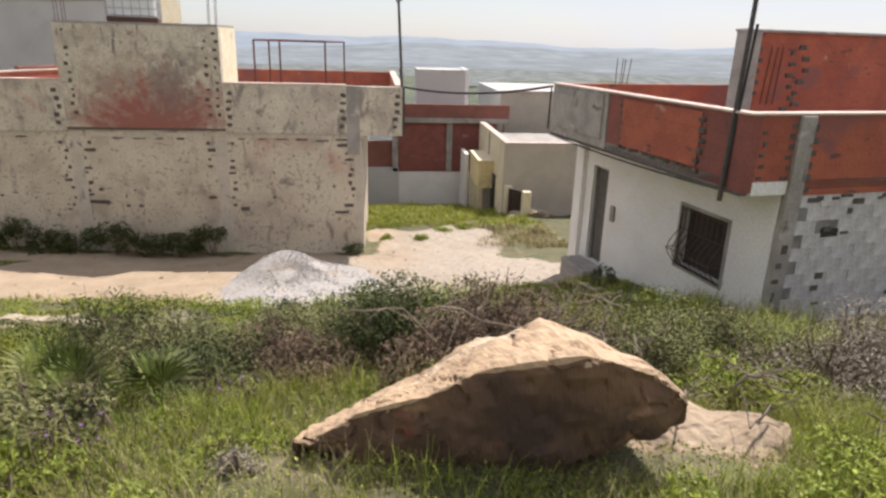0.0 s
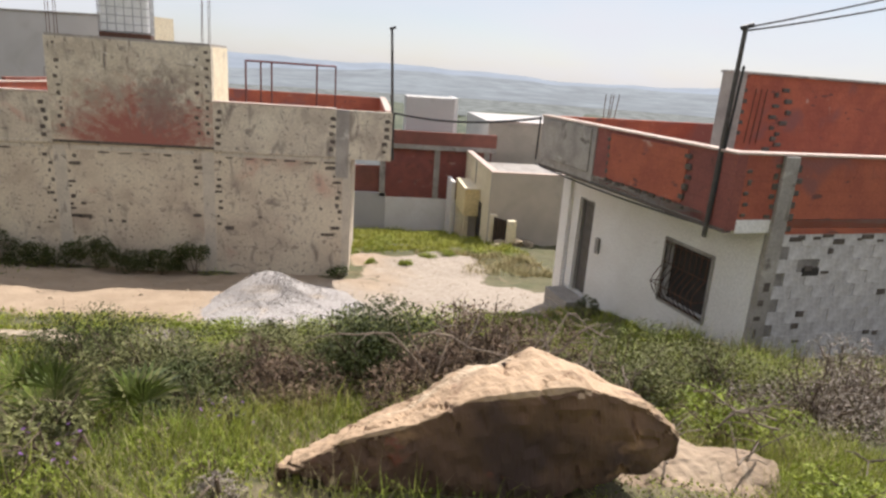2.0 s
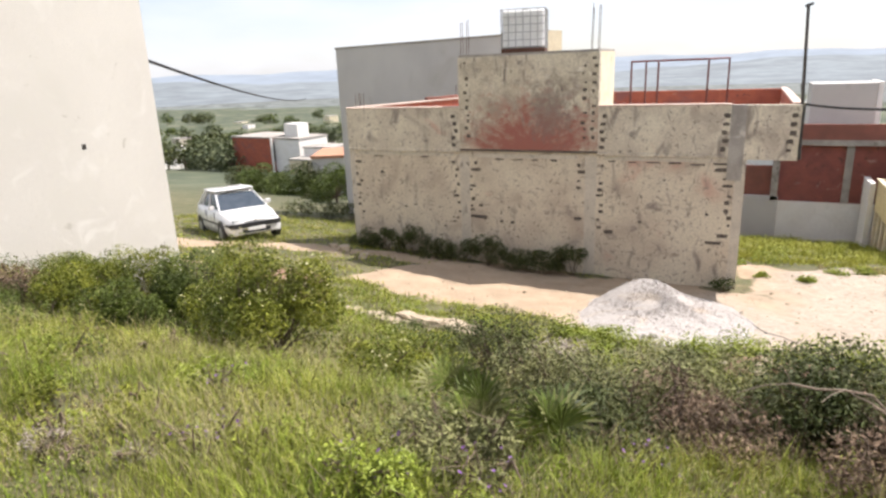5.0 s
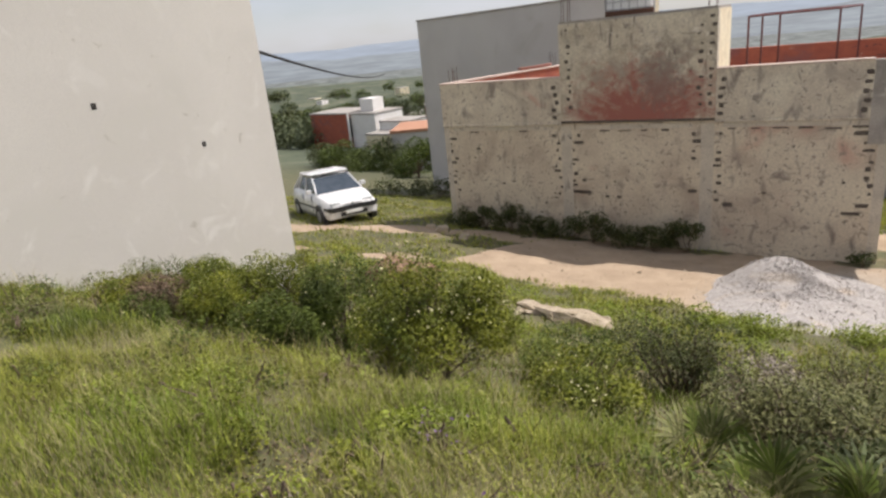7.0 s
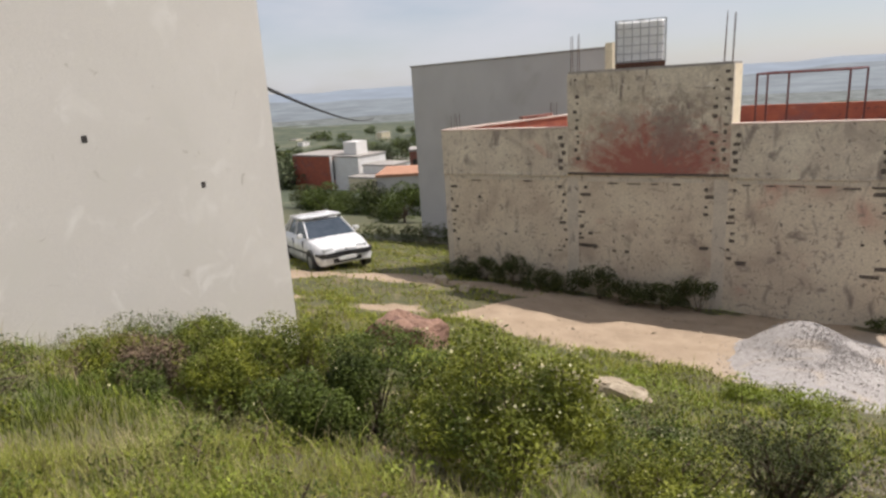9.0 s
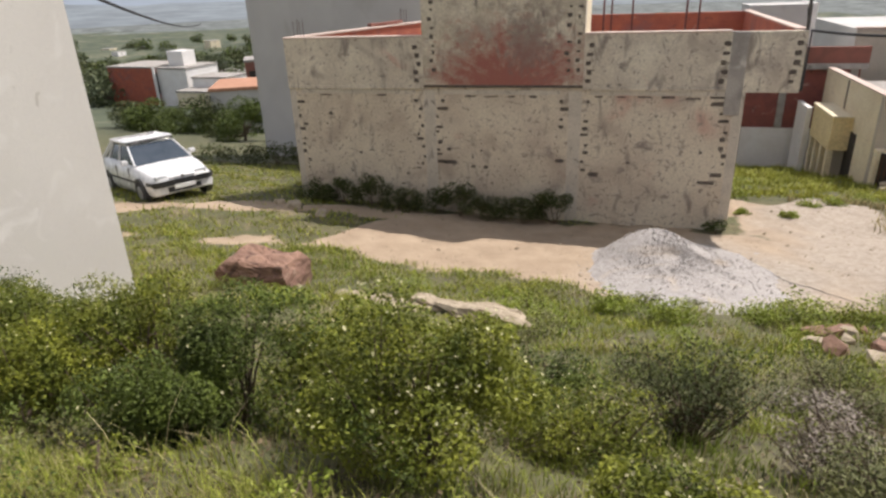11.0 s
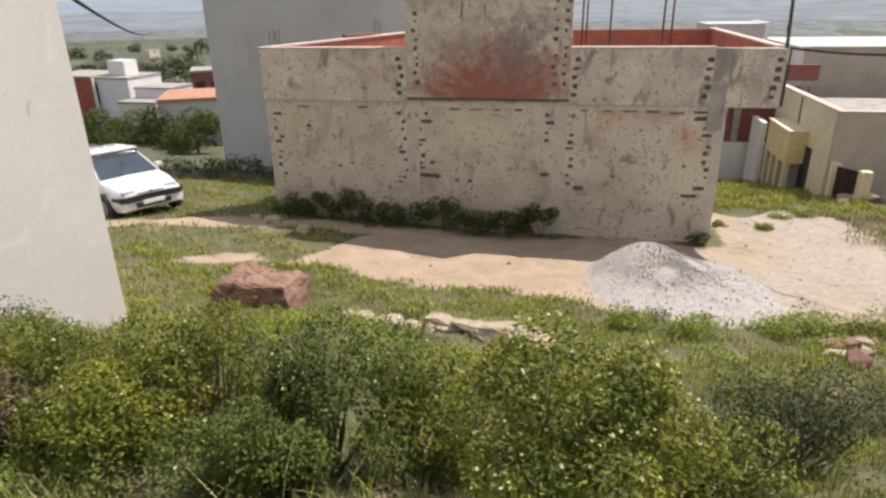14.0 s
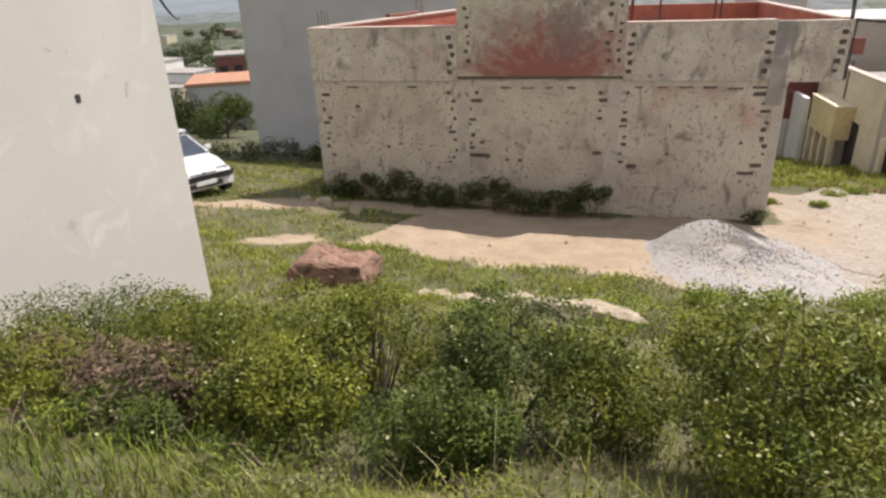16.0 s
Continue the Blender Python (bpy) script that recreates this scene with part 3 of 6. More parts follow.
def yellow_house():
    th = thing("house", pose(0, 0, 0), "cream rendered block house with stair tower, stained and unfinished", "house")
    W, Y, ZS, ZP, ZT = -11.26, 17.2, 0.33, 1.50, 2.86
    bays = [(-11.26, -7.35), (-7.35, -3.72), (-3.72, 0.0)]
    for a, b in bays:
        part("wall_panel", box((a, Y, -4.2), (b, Y + 0.22, ZS)), M["cream_low"], th)
    part("east_wall", box((-0.22, Y + 0.22, -4.4), (0.0, 25.2, ZS)), M["cream_low"], th)
    side = Matrix.Translation((W, Y, 0)) @ Matrix.Rotation(-math.atan2(2.4, 7.4), 4, "Z")
    part("west_wall", box((0.0, 0.225, -4.4), (0.22, 7.8, ZS), m=side), M["cream_low"], th)
    part("roof_slab", box((W + 0.25, Y + 0.02, ZS - 0.12), (0.0, 25.0, ZS - 0.02)), M["concrete"], th)
    # parapets
    part("parapet_panel", box((W, Y - 0.03, ZS), (-7.47, Y + 0.17, ZP)), M["cream"], th)
    part("parapet_panel", box((-3.55, Y - 0.03, ZS), (-0.42, Y + 0.17, ZP)), M["cream"], th)
    part("grey_pier", box((-0.42, Y - 0.035, ZS - 0.62), (-0.08, Y + 0.17, ZP + 0.004)), M["concrete"], th, "bare grey concrete pier")
    part("parapet_panel", box((-0.08, Y - 0.03, 0.22), (1.05, Y + 0.17, ZP)), M["cream"], th)
    part("overhang_slab", box((0.0, Y + 0.17, 0.22), (1.05, 25.2, 0.36)), M["concrete"], th)
    part("east_parapet", box((0.88, Y + 0.175, 0.365), (1.05, 25.2, ZP)), M["brick"], th, "bare red brick parapet")
    part("back_parapet", box((-8.6, 25.0, ZS - 0.02), (0.875, 25.2, ZP)), M["brick"], th, "bare red brick parapet")
    part("west_parapet", box((0.01, 0.18, ZS), (0.2, 7.6, ZP), m=side), M["brick"], th, "bare red brick parapet")
    part("parapet_cap", box((-0.02, 0.18, ZP), (0.24, 7.6, ZP + 0.05), 0.01, m=side), M["cap"], th)
    part("parapet_cap", box((W - 0.02, Y - 0.05, ZP), (-7.48, Y + 0.19, ZP + 0.04), 0.01), M["cap"], th)
    part("parapet_cap", box((-3.54, Y - 0.05, ZP), (-0.43, Y + 0.19, ZP + 0.04), 0.01), M["cap"], th)
    part("parapet_cap", box((0.86, Y + 0.2, ZP), (1.07, 25.2, ZP + 0.04), 0.01), M["cap"], th)
    # ledge between storeys
    part("ledge", box((W, Y - 0.05, ZS - 0.09), (-7.47, Y, ZS - 0.002), 0.01), M["cream"], th)
    part("ledge", box((-3.55, Y - 0.05, ZS - 0.09), (-0.43, Y, ZS - 0.002), 0.01), M["cream"], th)
    # stair tower
    part("tower_front", box((-7.46, Y - 0.045, ZS + 0.03), (-3.55, Y + 0.17, ZT)), M["tower"], th, "cream render worn to red brick")
    part("tower_side", box((-3.72, Y + 0.175, ZS), (-3.55, 19.15, ZT)), M["creamwall"], th, "pale pinkish beige side wall")
    part("tower_side", box((-7.46, Y + 0.175, ZS), (-7.29, 19.15, ZT)), M["creamwall"], th)
    part("tower_back", box((-7.28, 18.98, ZS), (-3.73, 19.15, ZT)), M["creamwall"], th)
    part("tower_roof", box((-7.44, Y - 0.02, ZT), (-3.57, 19.13, ZT + 0.06)), M["concrete"], th)
    part("tower_ledge", box((-7.46, Y - 0.06, ZS - 0.03), (-3.55, Y, ZS + 0.026), 0.008), M["gap"], th, "dark line under the tower")
    for a, b in ((-11.24, -11.08), (-7.50, -7.20), (-3.86, -3.56), (-0.22, -0.003)):
        part("column_strip", box((a, Y - 0.006, -4.2), (b, Y - 0.001, ZS - 0.1)), M["strip"], th, "smooth paler cement strip over a column")
    for a, b in bays:
        part("beam_strip", box((a + 0.35, Y - 0.006, 0.13), (b - 0.35, Y - 0.001, ZS - 0.1)), M["strip"], th, "smooth paler cement strip over a beam")
    # open toothing beside the columns, one hole a course
    spots = []
    for xc in (-10.98, -7.62, -7.08, -3.98, -3.44, -0.36):
        for k in range(9):
            if RNG.random() < 0.9:
                big = RNG.random() < 0.25
                spots.append((xc + RNG.uniform(-0.09, 0.09), -0.06 - 0.2 * k + RNG.uniform(-0.05, 0.05), RNG.uniform(0.20, 0.30) if big else RNG.uniform(0.06, 0.14), RNG.uniform(0.06, 0.11)))
    for a, b in bays:
        x = a + 0.55
        while x < b - 0.5:
            if RNG.random() < 0.8:
                spots.append((x, 0.08 + RNG.uniform(-0.015, 0.015), RNG.uniform(0.18, 0.42), RNG.uniform(0.03, 0.065)))
            x += 0.52
    for k in range(20):
        spots.append((RNG.uniform(-11.0, -0.5), RNG.uniform(-2.6, 0.0), RNG.uniform(0.05, 0.17), RNG.uniform(0.03, 0.07)))
    spots += [(-6.85, -1.62, 0.36, 0.11), (-5.9, -1.72, 0.13, 0.09), (-3.2, -1.80, 0.26, 0.11), (-0.6, -1.9, 0.4, 0.09), (-0.5, -0.05, 0.42, 0.1)]
    gap_marks(th, spots, Y)
    spots = []
    for xc in (-7.22, -3.92, -3.66):
        for k in range(11):
            if RNG.random() < 0.85:
                spots.append((xc + RNG.uniform(-0.04, 0.04), 2.72 - 0.2 * k + RNG.uniform(-0.03, 0.03), RNG.uniform(0.05, 0.13), RNG.uniform(0.05, 0.11)))
    gap_marks(th, spots, Y - 0.045)
    spots = [(xc + RNG.uniform(-0.05, 0.05), 0.46 + 0.2 * k, RNG.uniform(0.09, 0.16), RNG.uniform(0.08, 0.13)) for xc in (-7.62, -3.42, -0.52, 0.9) for k in range(5)]
    gap_marks(th, spots, Y - 0.031)
    rebar(-7.3, 17.32, ZT, 1.0, th)
    rebar(-3.7, 17.32, ZT, 1.1, th)
    rebar(-10.95, 17.5, ZP, 0.45, th)
    rebar(-9.6, 22.0, ZP, 0.5, th)
    return th


yellow_house()


def water_tank():
    th = thing("water_tank", pose(-5.9, 18.35, 2.92, 0, 0, 12), "white plastic cube water tank in a metal cage", "water tank")
    part("pallet", box((-0.6, -0.5, 0), (0.6, 0.5, 0.13), 0.01), M["steel"], th, "dark metal pallet base")
    part("bottle", box((-0.56, -0.46, 0.13), (0.56, 0.46, 1.12), 0.05), M["tank"], th)
    for i in range(7):
        x = -0.6 + i * 0.2
        for y in (-0.49, 0.49):
            bm = bmesh.new()
            tube(bm, (x, y, 0.1), (x, y, 1.15), 0.011)
            part("cage_bar", bm, M["zinc"], th)
    for i in range(5):
        y = -0.49 + i * 0.245
        for x in (-0.6, 0.6):
            bm = bmesh.new()
            tube(bm, (x, y, 0.1), (x, y, 1.15), 0.011)
            part("cage_bar", bm, M["zinc"], th)
    for i in range(6):
        z = 0.14 + i * 0.2
        bm = bmesh.new()
        sweep(bm, [(-0.6, -0.49, z), (0.6, -0.49, z), (0.6, 0.49, z), (-0.6, 0.49, z), (-0.6, -0.49, z)], 0.011)
        part("cage_hoop", bm, M["zinc"], th)
    bm = bmesh.new()
    tube(bm, (0, 0, 1.12), (0, 0, 1.18), 0.09, 0.09, 12)
    part("lid", bm, M["plastic"], th, "black screw lid")


water_tank()


def roof_frame():
    th = thing("pergola_frame", pose(0, 0, 0), "dark red steel pergola frame standing on the flat roof", "pergola")
    z0, z1 = 0.31, 2.56
    posts = [(-3.3, 20.5), (-2.55, 20.6), (-1.18, 20.5), (-0.70, 22.4), (-3.15, 22.4)]
    for x, y in posts:
        part("post", box((x - 0.025, y - 0.025, z0), (x + 0.025, y + 0.025, z1)), M["redsteel"], th)
    for a, b in ((0, 2), (2, 3), (3, 4), (4, 0)):
        bm = bmesh.new()
        tube(bm, (*posts[a], z1), (*posts[b], z1), 0.028, 0.028, 4)
        part("rail", bm, M["redsteel"], th)


roof_frame()


# ---- white house with the brick parapet ----
def white_house():
    P0 = Vector((4.9, 13.7, 0))
    ang = math.atan2(8.0 - 13.7, 5.94 - 4.9)
    # local x runs along the west wall from its north end to the south corner, local y points into the house
    m = Matrix.Translation(P0) @ Matrix.Rotation(ang, 4, "Z")
    th = thing("house", m, "low white lime-washed house with bare red brick parapet", "house")
    L = 5.8
    dx0, dx1, dz0, dz1 = 0.62, 1.24, -1.85, 0.26
    wx0, wx1, wz0, wz1 = 3.72, 4.86, -0.90, 0.14
    bm = bmesh.new()
    slab_cells(bm, 0, L - 0.06, -3.2, 0.86, 0.0, 0.24, [(dx0, dx1, dz0, dz1), (wx0, wx1, wz0, wz1)])
    part("west_wall", bm, M["white"], th)
    part("north_wall", box((0, 0.245, -3.2), (0.22, 6.0, 0.86)), M["white"], th)
    part("ceiling_slab", box((0.0, -0.76, 0.865), (L, 9.0, 1.0)), M["concrete"], th)
    # door
    d = part("door", box((dx0 + 0.05, 0.12, dz0 + 0.02), (dx1 - 0.05, 0.16, dz1 - 0.05), 0.004), M["door"], th, "grey panelled metal door")
    for i in range(4):
        z = dz0 + 0.12 + i * 0.48
        part("panel", box((dx0 + 0.12, 0.105, z), (dx1 - 0.12, 0.125, z + 0.4), 0.006), M["door"], d)
    part("door_frame", box((dx0, 0.06, dz0), (dx0 + 0.05, 0.2, dz1)), M["concrete"], th)
    part("door_frame", box((dx1 - 0.05, 0.06, dz0), (dx1, 0.2, dz1)), M["concrete"], th)
    part("door_frame", box((dx0 + 0.052, 0.06, dz1 - 0.05), (dx1 - 0.052, 0.2, dz1)), M["concrete"], th)
    part("doorstep", box((dx0 - 0.2, -0.5, dz0 - 0.6), (dx1 + 0.2, -0.005, dz0), 0.015), M["concrete"], th)
    part("wall_pier", box((-0.02, -0.10, -3.2), (0.32, -0.004, 0.86)), M["white"], th)
    part("meter_box", box((1.5, -0.05, -0.75), (1.64, -0.004, -0.42), 0.01), M["concrete"], th, "small grey electric meter box")
    # window with bulging grille
    w = part("window", box((wx0, 0.16, wz0), (wx1, 0.2, wz1)), M["dark"], th, "dark unlit window opening")
    for q in ((wx0 - 0.05, -0.03, wz0 - 0.06, wx1 + 0.05, 0.06, wz0), (wx0 - 0.05, -0.03, wz1, wx1 + 0.05, 0.06, wz1 + 0.05), (wx0 - 0.05, -0.03, wz0 + 0.002, wx0, 0.06, wz1 - 0.002), (wx1, -0.03, wz0 + 0.002, wx1 + 0.05, 0.06, wz1 - 0.002)):
        part("window_frame", box(q[:3], q[3:], 0.006), M["concrete"], w)
    for i in range(9):
        x = wx0 + 0.04 + (wx1 - wx0 - 0.08) * i / 8
        bm = bmesh.new()
        pts = []
        for j in range(11):
            s = j / 10
            bulge = 0.05 + 0.20 * max(0.0, math.sin(math.pi * min(1.0, max(0.0, (0.62 - s) / 0.62)))) ** 1.3
            pts.append((x, -bulge, wz0 + s * (wz1 - wz0)))
        sweep(bm, pts, 0.009, 5)
        part("grille_bar", bm, M["steel"], w)
    for s, bl in ((0.02, 0.06), (0.3, 0.25), (0.64, 0.05), (0.97, 0.05)):
        bm = bmesh.new()
        z = wz0 + s * (wz1 - wz0)
        sweep(bm, [(wx0, 0.0, z), (wx0, -bl, z), (wx1, -bl, z), (wx1, 0.0, z)], 0.009, 5)
        part("grille_hoop", bm, M["steel"], w)
    # overhanging parapet: plastered bay, brick bays, grey piers
    z0, z1 = 0.87, 1.88
    yo = -0.76
    part("parapet_bay", box((-0.02, yo - 0.02, z0), (2.25, yo + 0.16, z1)), M["concrete"], th, "grey cement rendered parapet")
    part("parapet_bay", box((2.25, yo, z0 + 0.004), (L - 0.42, yo + 0.15, z1)), M["brick_dull"], th, "bare red brick parapet")
    part("raised_field", box((2.75, yo - 0.03, z0 + 0.16), (L - 0.95, yo - 0.003, z1 - 0.06), 0.008), M["brick"], th)
    part("raised_field", box((0.25, yo - 0.05, z0 + 0.16), (2.1, yo - 0.023, z1 - 0.05), 0.008), M["concrete"], th)
    part("pier", box((L - 0.42, yo - 0.01, z0 - 0.02), (L + 0.02, yo + 0.16, z1)), M["brick_dull"], th)
    part("drip_edge", box((-0.03, yo - 0.03, z0 - 0.05), (L + 0.02, yo + 0.1, z0 - 0.003)), M["gap"], th, "dark slab edge under the parapet")
    part("end_bay", box((L - 0.16, yo + 0.165, z0 + 0.13), (L, -0.003, z1)), M["brick"], th, "bare red brick parapet end")
    part("end_beam", box((L - 0.16, yo + 0.165, z0 - 0.06), (L + 0.01, -0.003, z0 + 0.125)), M["white"], th, "whitewashed beam")
    part("north_parapet", box((-0.02, yo + 0.165, z0 + 0.14), (0.15, 9.0, z1 + 0.02)), M["brick"], th, "bare red brick parapet")
    part("parapet_cap", box((-0.04, yo - 0.04, z1), (L + 0.03, yo + 0.18, z1 + 0.035), 0.008), M["cap"], th)
    part("parapet_cap", box((L - 0.18, yo + 0.182, z1), (L + 0.03, 9.0, z1 + 0.035), 0.008), M["cap"], th)
    # south face: concrete column, block wall below, brick above
    part("column", box((L - 0.055, 0.0, -3.2), (L + 0.06, 0.25, z1 - 0.002), 0.012), M["concrete"], th, "grey concrete corner column")
    part("upper_brick", box((L - 0.18, 0.255, 0.78), (L, 9.0, z1)), M["brick"], th, "bare red brick wall above the blocks")
    bl = part("block_wall", box((L - 0.2, 0.255, -3.2), (L - 0.02, 9.0, 0.775)), M["mortar"], th, "whitewashed concrete block wall")
    row = 0
    z = -2.2
    shared = {}
    while z < 0.74:
        y = 0.26 + (0.2 if row % 2 else 0.0)
        while y < 4.6:
            key = RNG.randrange(6)
            if not (abs(y + 0.2 - 0.95) < 0.2 and abs(z + 0.1 - 0.22) < 0.1):
                if key not in shared:
                    bm = bmesh.new()
                    vs = add_box(bm, (0, 0, 0), (0.020, 0.398, 0.199), 0.005)
                    for v in bm.verts:
                        v.co += Vector((RNG.uniform(-0.010, 0.004), RNG.uniform(-0.004, 0.004), RNG.uniform(-0.004, 0.004)))
                    shared[key] = mesh_of("block", bm, M["block"])
                ob = new("block", shared[key])
                ob.parent = bl
                ob.location = (L - 0.022, y, z)
            y += 0.4
        z += 0.2
        row += 1
    part("vent_hole", box((L - 0.05, 0.78, 0.15), (L + 0.004, 1.08, 0.27)), M["dark"], th, "dark hole left by a missing block")
    # upper storey set back on the roof
    part("upper_wall", box((L - 3.6, 2.1, 1.0), (L - 3.42, 9.0, 3.0)), M["brick"], th, "bare red brick upper wall")
    part("upper_pier", box((L - 3.62, 1.8, 1.0), (L - 3.3, 2.095, 3.0)), M["concrete"], th, "grey concrete pier")
    part("upper_cap", box((L - 3.66, 1.78, 3.0), (L - 3.36, 9.0, 3.05), 0.01), M["concrete"], th)
    for i in range(3):
        bm = bmesh.new()
        tube(bm, (L - 3.4, 2.4 + i * 0.14, 1.7), (L - 3.38, 2.44 + i * 0.13, 2.75), 0.009)
        part("rebar", bm, M["steel"], th)
    for i in range(4):
        bm = bmesh.new()
        tube(bm, (0.1 + 0.05 * (i % 2), 0.6 + 0.08 * i, z1), (0.1 + 0.06 * (i % 2), 0.6 + 0.1 * i, z1 + 0.55), 0.009)
        part("rebar", bm, M["steel"], th)
    # dark chips along joints

    def chip(co, size):
        bm = bmesh.new()
        add_box(bm, [c - s / 2 for c, s in zip(co, size)], [c + s / 2 for c, s in zip(co, size)], min(size) * 0.2)
        part("mortar_chip", bm, M["gap"], th)

    j = RNG.uniform
    for i in range(6):
        chip((L - 0.01, 0.31 + j(-0.03, 0.03), 0.86 + i * 0.17), (0.05, j(0.07, 0.15), j(0.07, 0.11)))
        chip((L - 0.01, -0.07 + j(-0.03, 0.03), 1.04 + i * 0.14), (0.05, j(0.06, 0.12), j(0.05, 0.09)))
        chip((2.72 + j(-0.04, 0.04), yo - 0.012, z0 + 0.14 + i * 0.14), (j(0.05, 0.1), 0.05, j(0.05, 0.09)))
        chip((L - 0.93 + j(-0.04, 0.04), yo - 0.012, z0 + 0.10 + i * 0.15), (j(0.07, 0.14), 0.05, j(0.06, 0.1)))
        chip((L - 3.41, 3.0 + j(-0.09, 0.09), 1.6 + i * 0.21), (0.05, j(0.08, 0.2), j(0.06, 0.1)))
        chip((L - 3.41, 3.25 + j(-0.1, 0.1), 1.7 + i * 0.21), (0.05, j(0.08, 0.2), j(0.06, 0.1)))
    for i in range(5):
        chip((L - 0.01, -0.5 + j(-0.03, 0.03), 1.06 + i * 0.15), (0.05, j(0.06, 0.1), j(0.05, 0.08)))
        chip((L - 3.41, 2.2 + j(-0.05, 0.05), 1.9 + i * 0.2), (0.05, j(0.08, 0.14), 0.08))
    for i in range(9):
        chip((2.85 + i * 0.22 + j(-0.05, 0.05), yo - 0.012, z0 + 0.13 + j(-0.02, 0.02)), (j(0.08, 0.17), 0.04, j(0.03, 0.06)))
    for i in range(14):
        chip((L - 0.012, 0.45 + i * 0.24 + j(-0.08, 0.08), 0.70 + j(-0.05, 0.06)), (0.04, j(0.08, 0.24), j(0.03, 0.09)))
    for i in range(16):
        chip((L - 0.008, j(0.35, 4.2), j(-1.9, 0.6)), (0.03, j(0.06, 0.2), j(0.03, 0.1)))
    for i in range(9):
        chip((L + 0.05, 0.15 + j(-0.1, 0.1), -1.9 + i * 0.24), (0.03, j(0.05, 0.12), j(0.05, 0.16)))
    return th


white_house()


def pole_with_cable(name, base, top, r, label):
    th = thing(name, pose(*base), label, "pole")
    bm = bmesh.new()
    tube(bm, (0, 0, 0), Vector(top) - Vector(base), r, r * 0.85, 10)
    part("shaft", bm, M["pole"], th)
    bm = bmesh.new()
    d = Vector(top) - Vector(base)
    tube(bm, d - Vector((0.06, 0, 0.03)), d + Vector((0.1, 0, 0.02)), 0.03, 0.03, 8)
    part("bracket", bm, M["cable"], th)
    return th


pole_with_cable("utility_pole", (5.10, 8.16, 0.68), (5.15, 8.16, 3.49), 0.036, "thin steel service pole clamped to the brick parapet")
pole_with_cable("utility_pole", (1.10, 17.3, 0.24), (0.94, 17.3, 3.64), 0.04, "thin grey steel pole at the house corner")


def cable(a, b, drop, r=0.012, label="black overhead electric cable between the houses"):
    bm = bmesh.new()
    sweep(bm, sag(a, b, drop), r)
    ob = new("cable", mesh_of("cable", bm, M["cable"]))
    tagged(ob, label, "cable")


cable((5.15, 8.16, 3.47), (12.5, 7.6, 5.9), 0.15)
cable((5.15, 8.16, 3.43), (12.5, 7.4, 5.75), 0.22)
cable((1.10, 17.25, 1.50), (4.14, 13.72, 1.83), 0.16, 0.028)
cable((0.98, 17.3, 1.95), (1.06, 17.3, 1.40), 0.0, 0.02)
cable((1.09, 17.14, 1.50), (1.09, 17.14, 0.28), 0.0, 0.018)
cable((4.12, 13.74, 1.83), (4.10, 13.74, 0.92), 0.0, 0.02)
cable((4.10, 13.72, 0.83), (5.12, 8.2, 0.83), 0.06, 0.018)
cable((5.10, 8.12, 0.9), (5.20, 8.12, 3.0), 0.0, 0.018)
cable((-9.3, 8.33, 2.95), (-30.0, 40, 0.75), 0.35, 0.03)


# ---- tall pale house beside the path ----
def grey_house():
    th = thing("house", pose(-9.2, 8.28, 0), "tall plain house wall with pale grey cement render", "house")
    part("east_wall", box((-0.3, -16, -4), (0.08, 0, 8.0), 0.01), M["greywall"], th)
    part("north_wall", box((-9, -0.3, -4), (-0.302, -0.002, 8.0)), M["greywall"], th)
    part("roof", box((-9, -16, 8.0), (0.05, 0.05, 8.2)), M["concrete"], th)
    for y, z in ((-1.44, 1.67), (-2.97, 2.44)):
        bm = bmesh.new()
        add_box(bm, (0.06, y - 0.035, z - 0.03), (0.086, y + 0.035, z + 0.05), 0.004)
        part("wall_hole", bm, M["dark"], th, "small dark scaffolding hole")


grey_house()


def far_grey_house():
    a, b = Vector((-20.2, 30.0, 0)), Vector((-8.9, 26.1, 0))
    d = b - a
    m = Matrix.Translation(a) @ Matrix.Rotation(math.atan2(d.y, d.x), 4, "Z")
    th = thing("house", m, "large blank grey rendered house wall with a flat roof", "house")
    part("south_wall", box((0, 0, -8), (d.length, 0.3, 3.75)), M["greyhouse"], th)
    part("west_wall", box((0, 0.302, -8), (0.3, 3, 3.75)), M["greyhouse"], th)
    part("roof", box((0.31, 0.31, 3.5), (d.length - 0.1, 3, 3.6)), M["concrete"], th)
    part("roof_edge", box((-0.05, -0.04, 3.75), (d.length, 0.34, 3.83), 0.01), M["concrete"], th)
    part("end_pier", box((d.length - 0.02, -0.1, -2), (d.length + 0.3, 3, 3.95)), M["creamwall"], th)


far_grey_house()


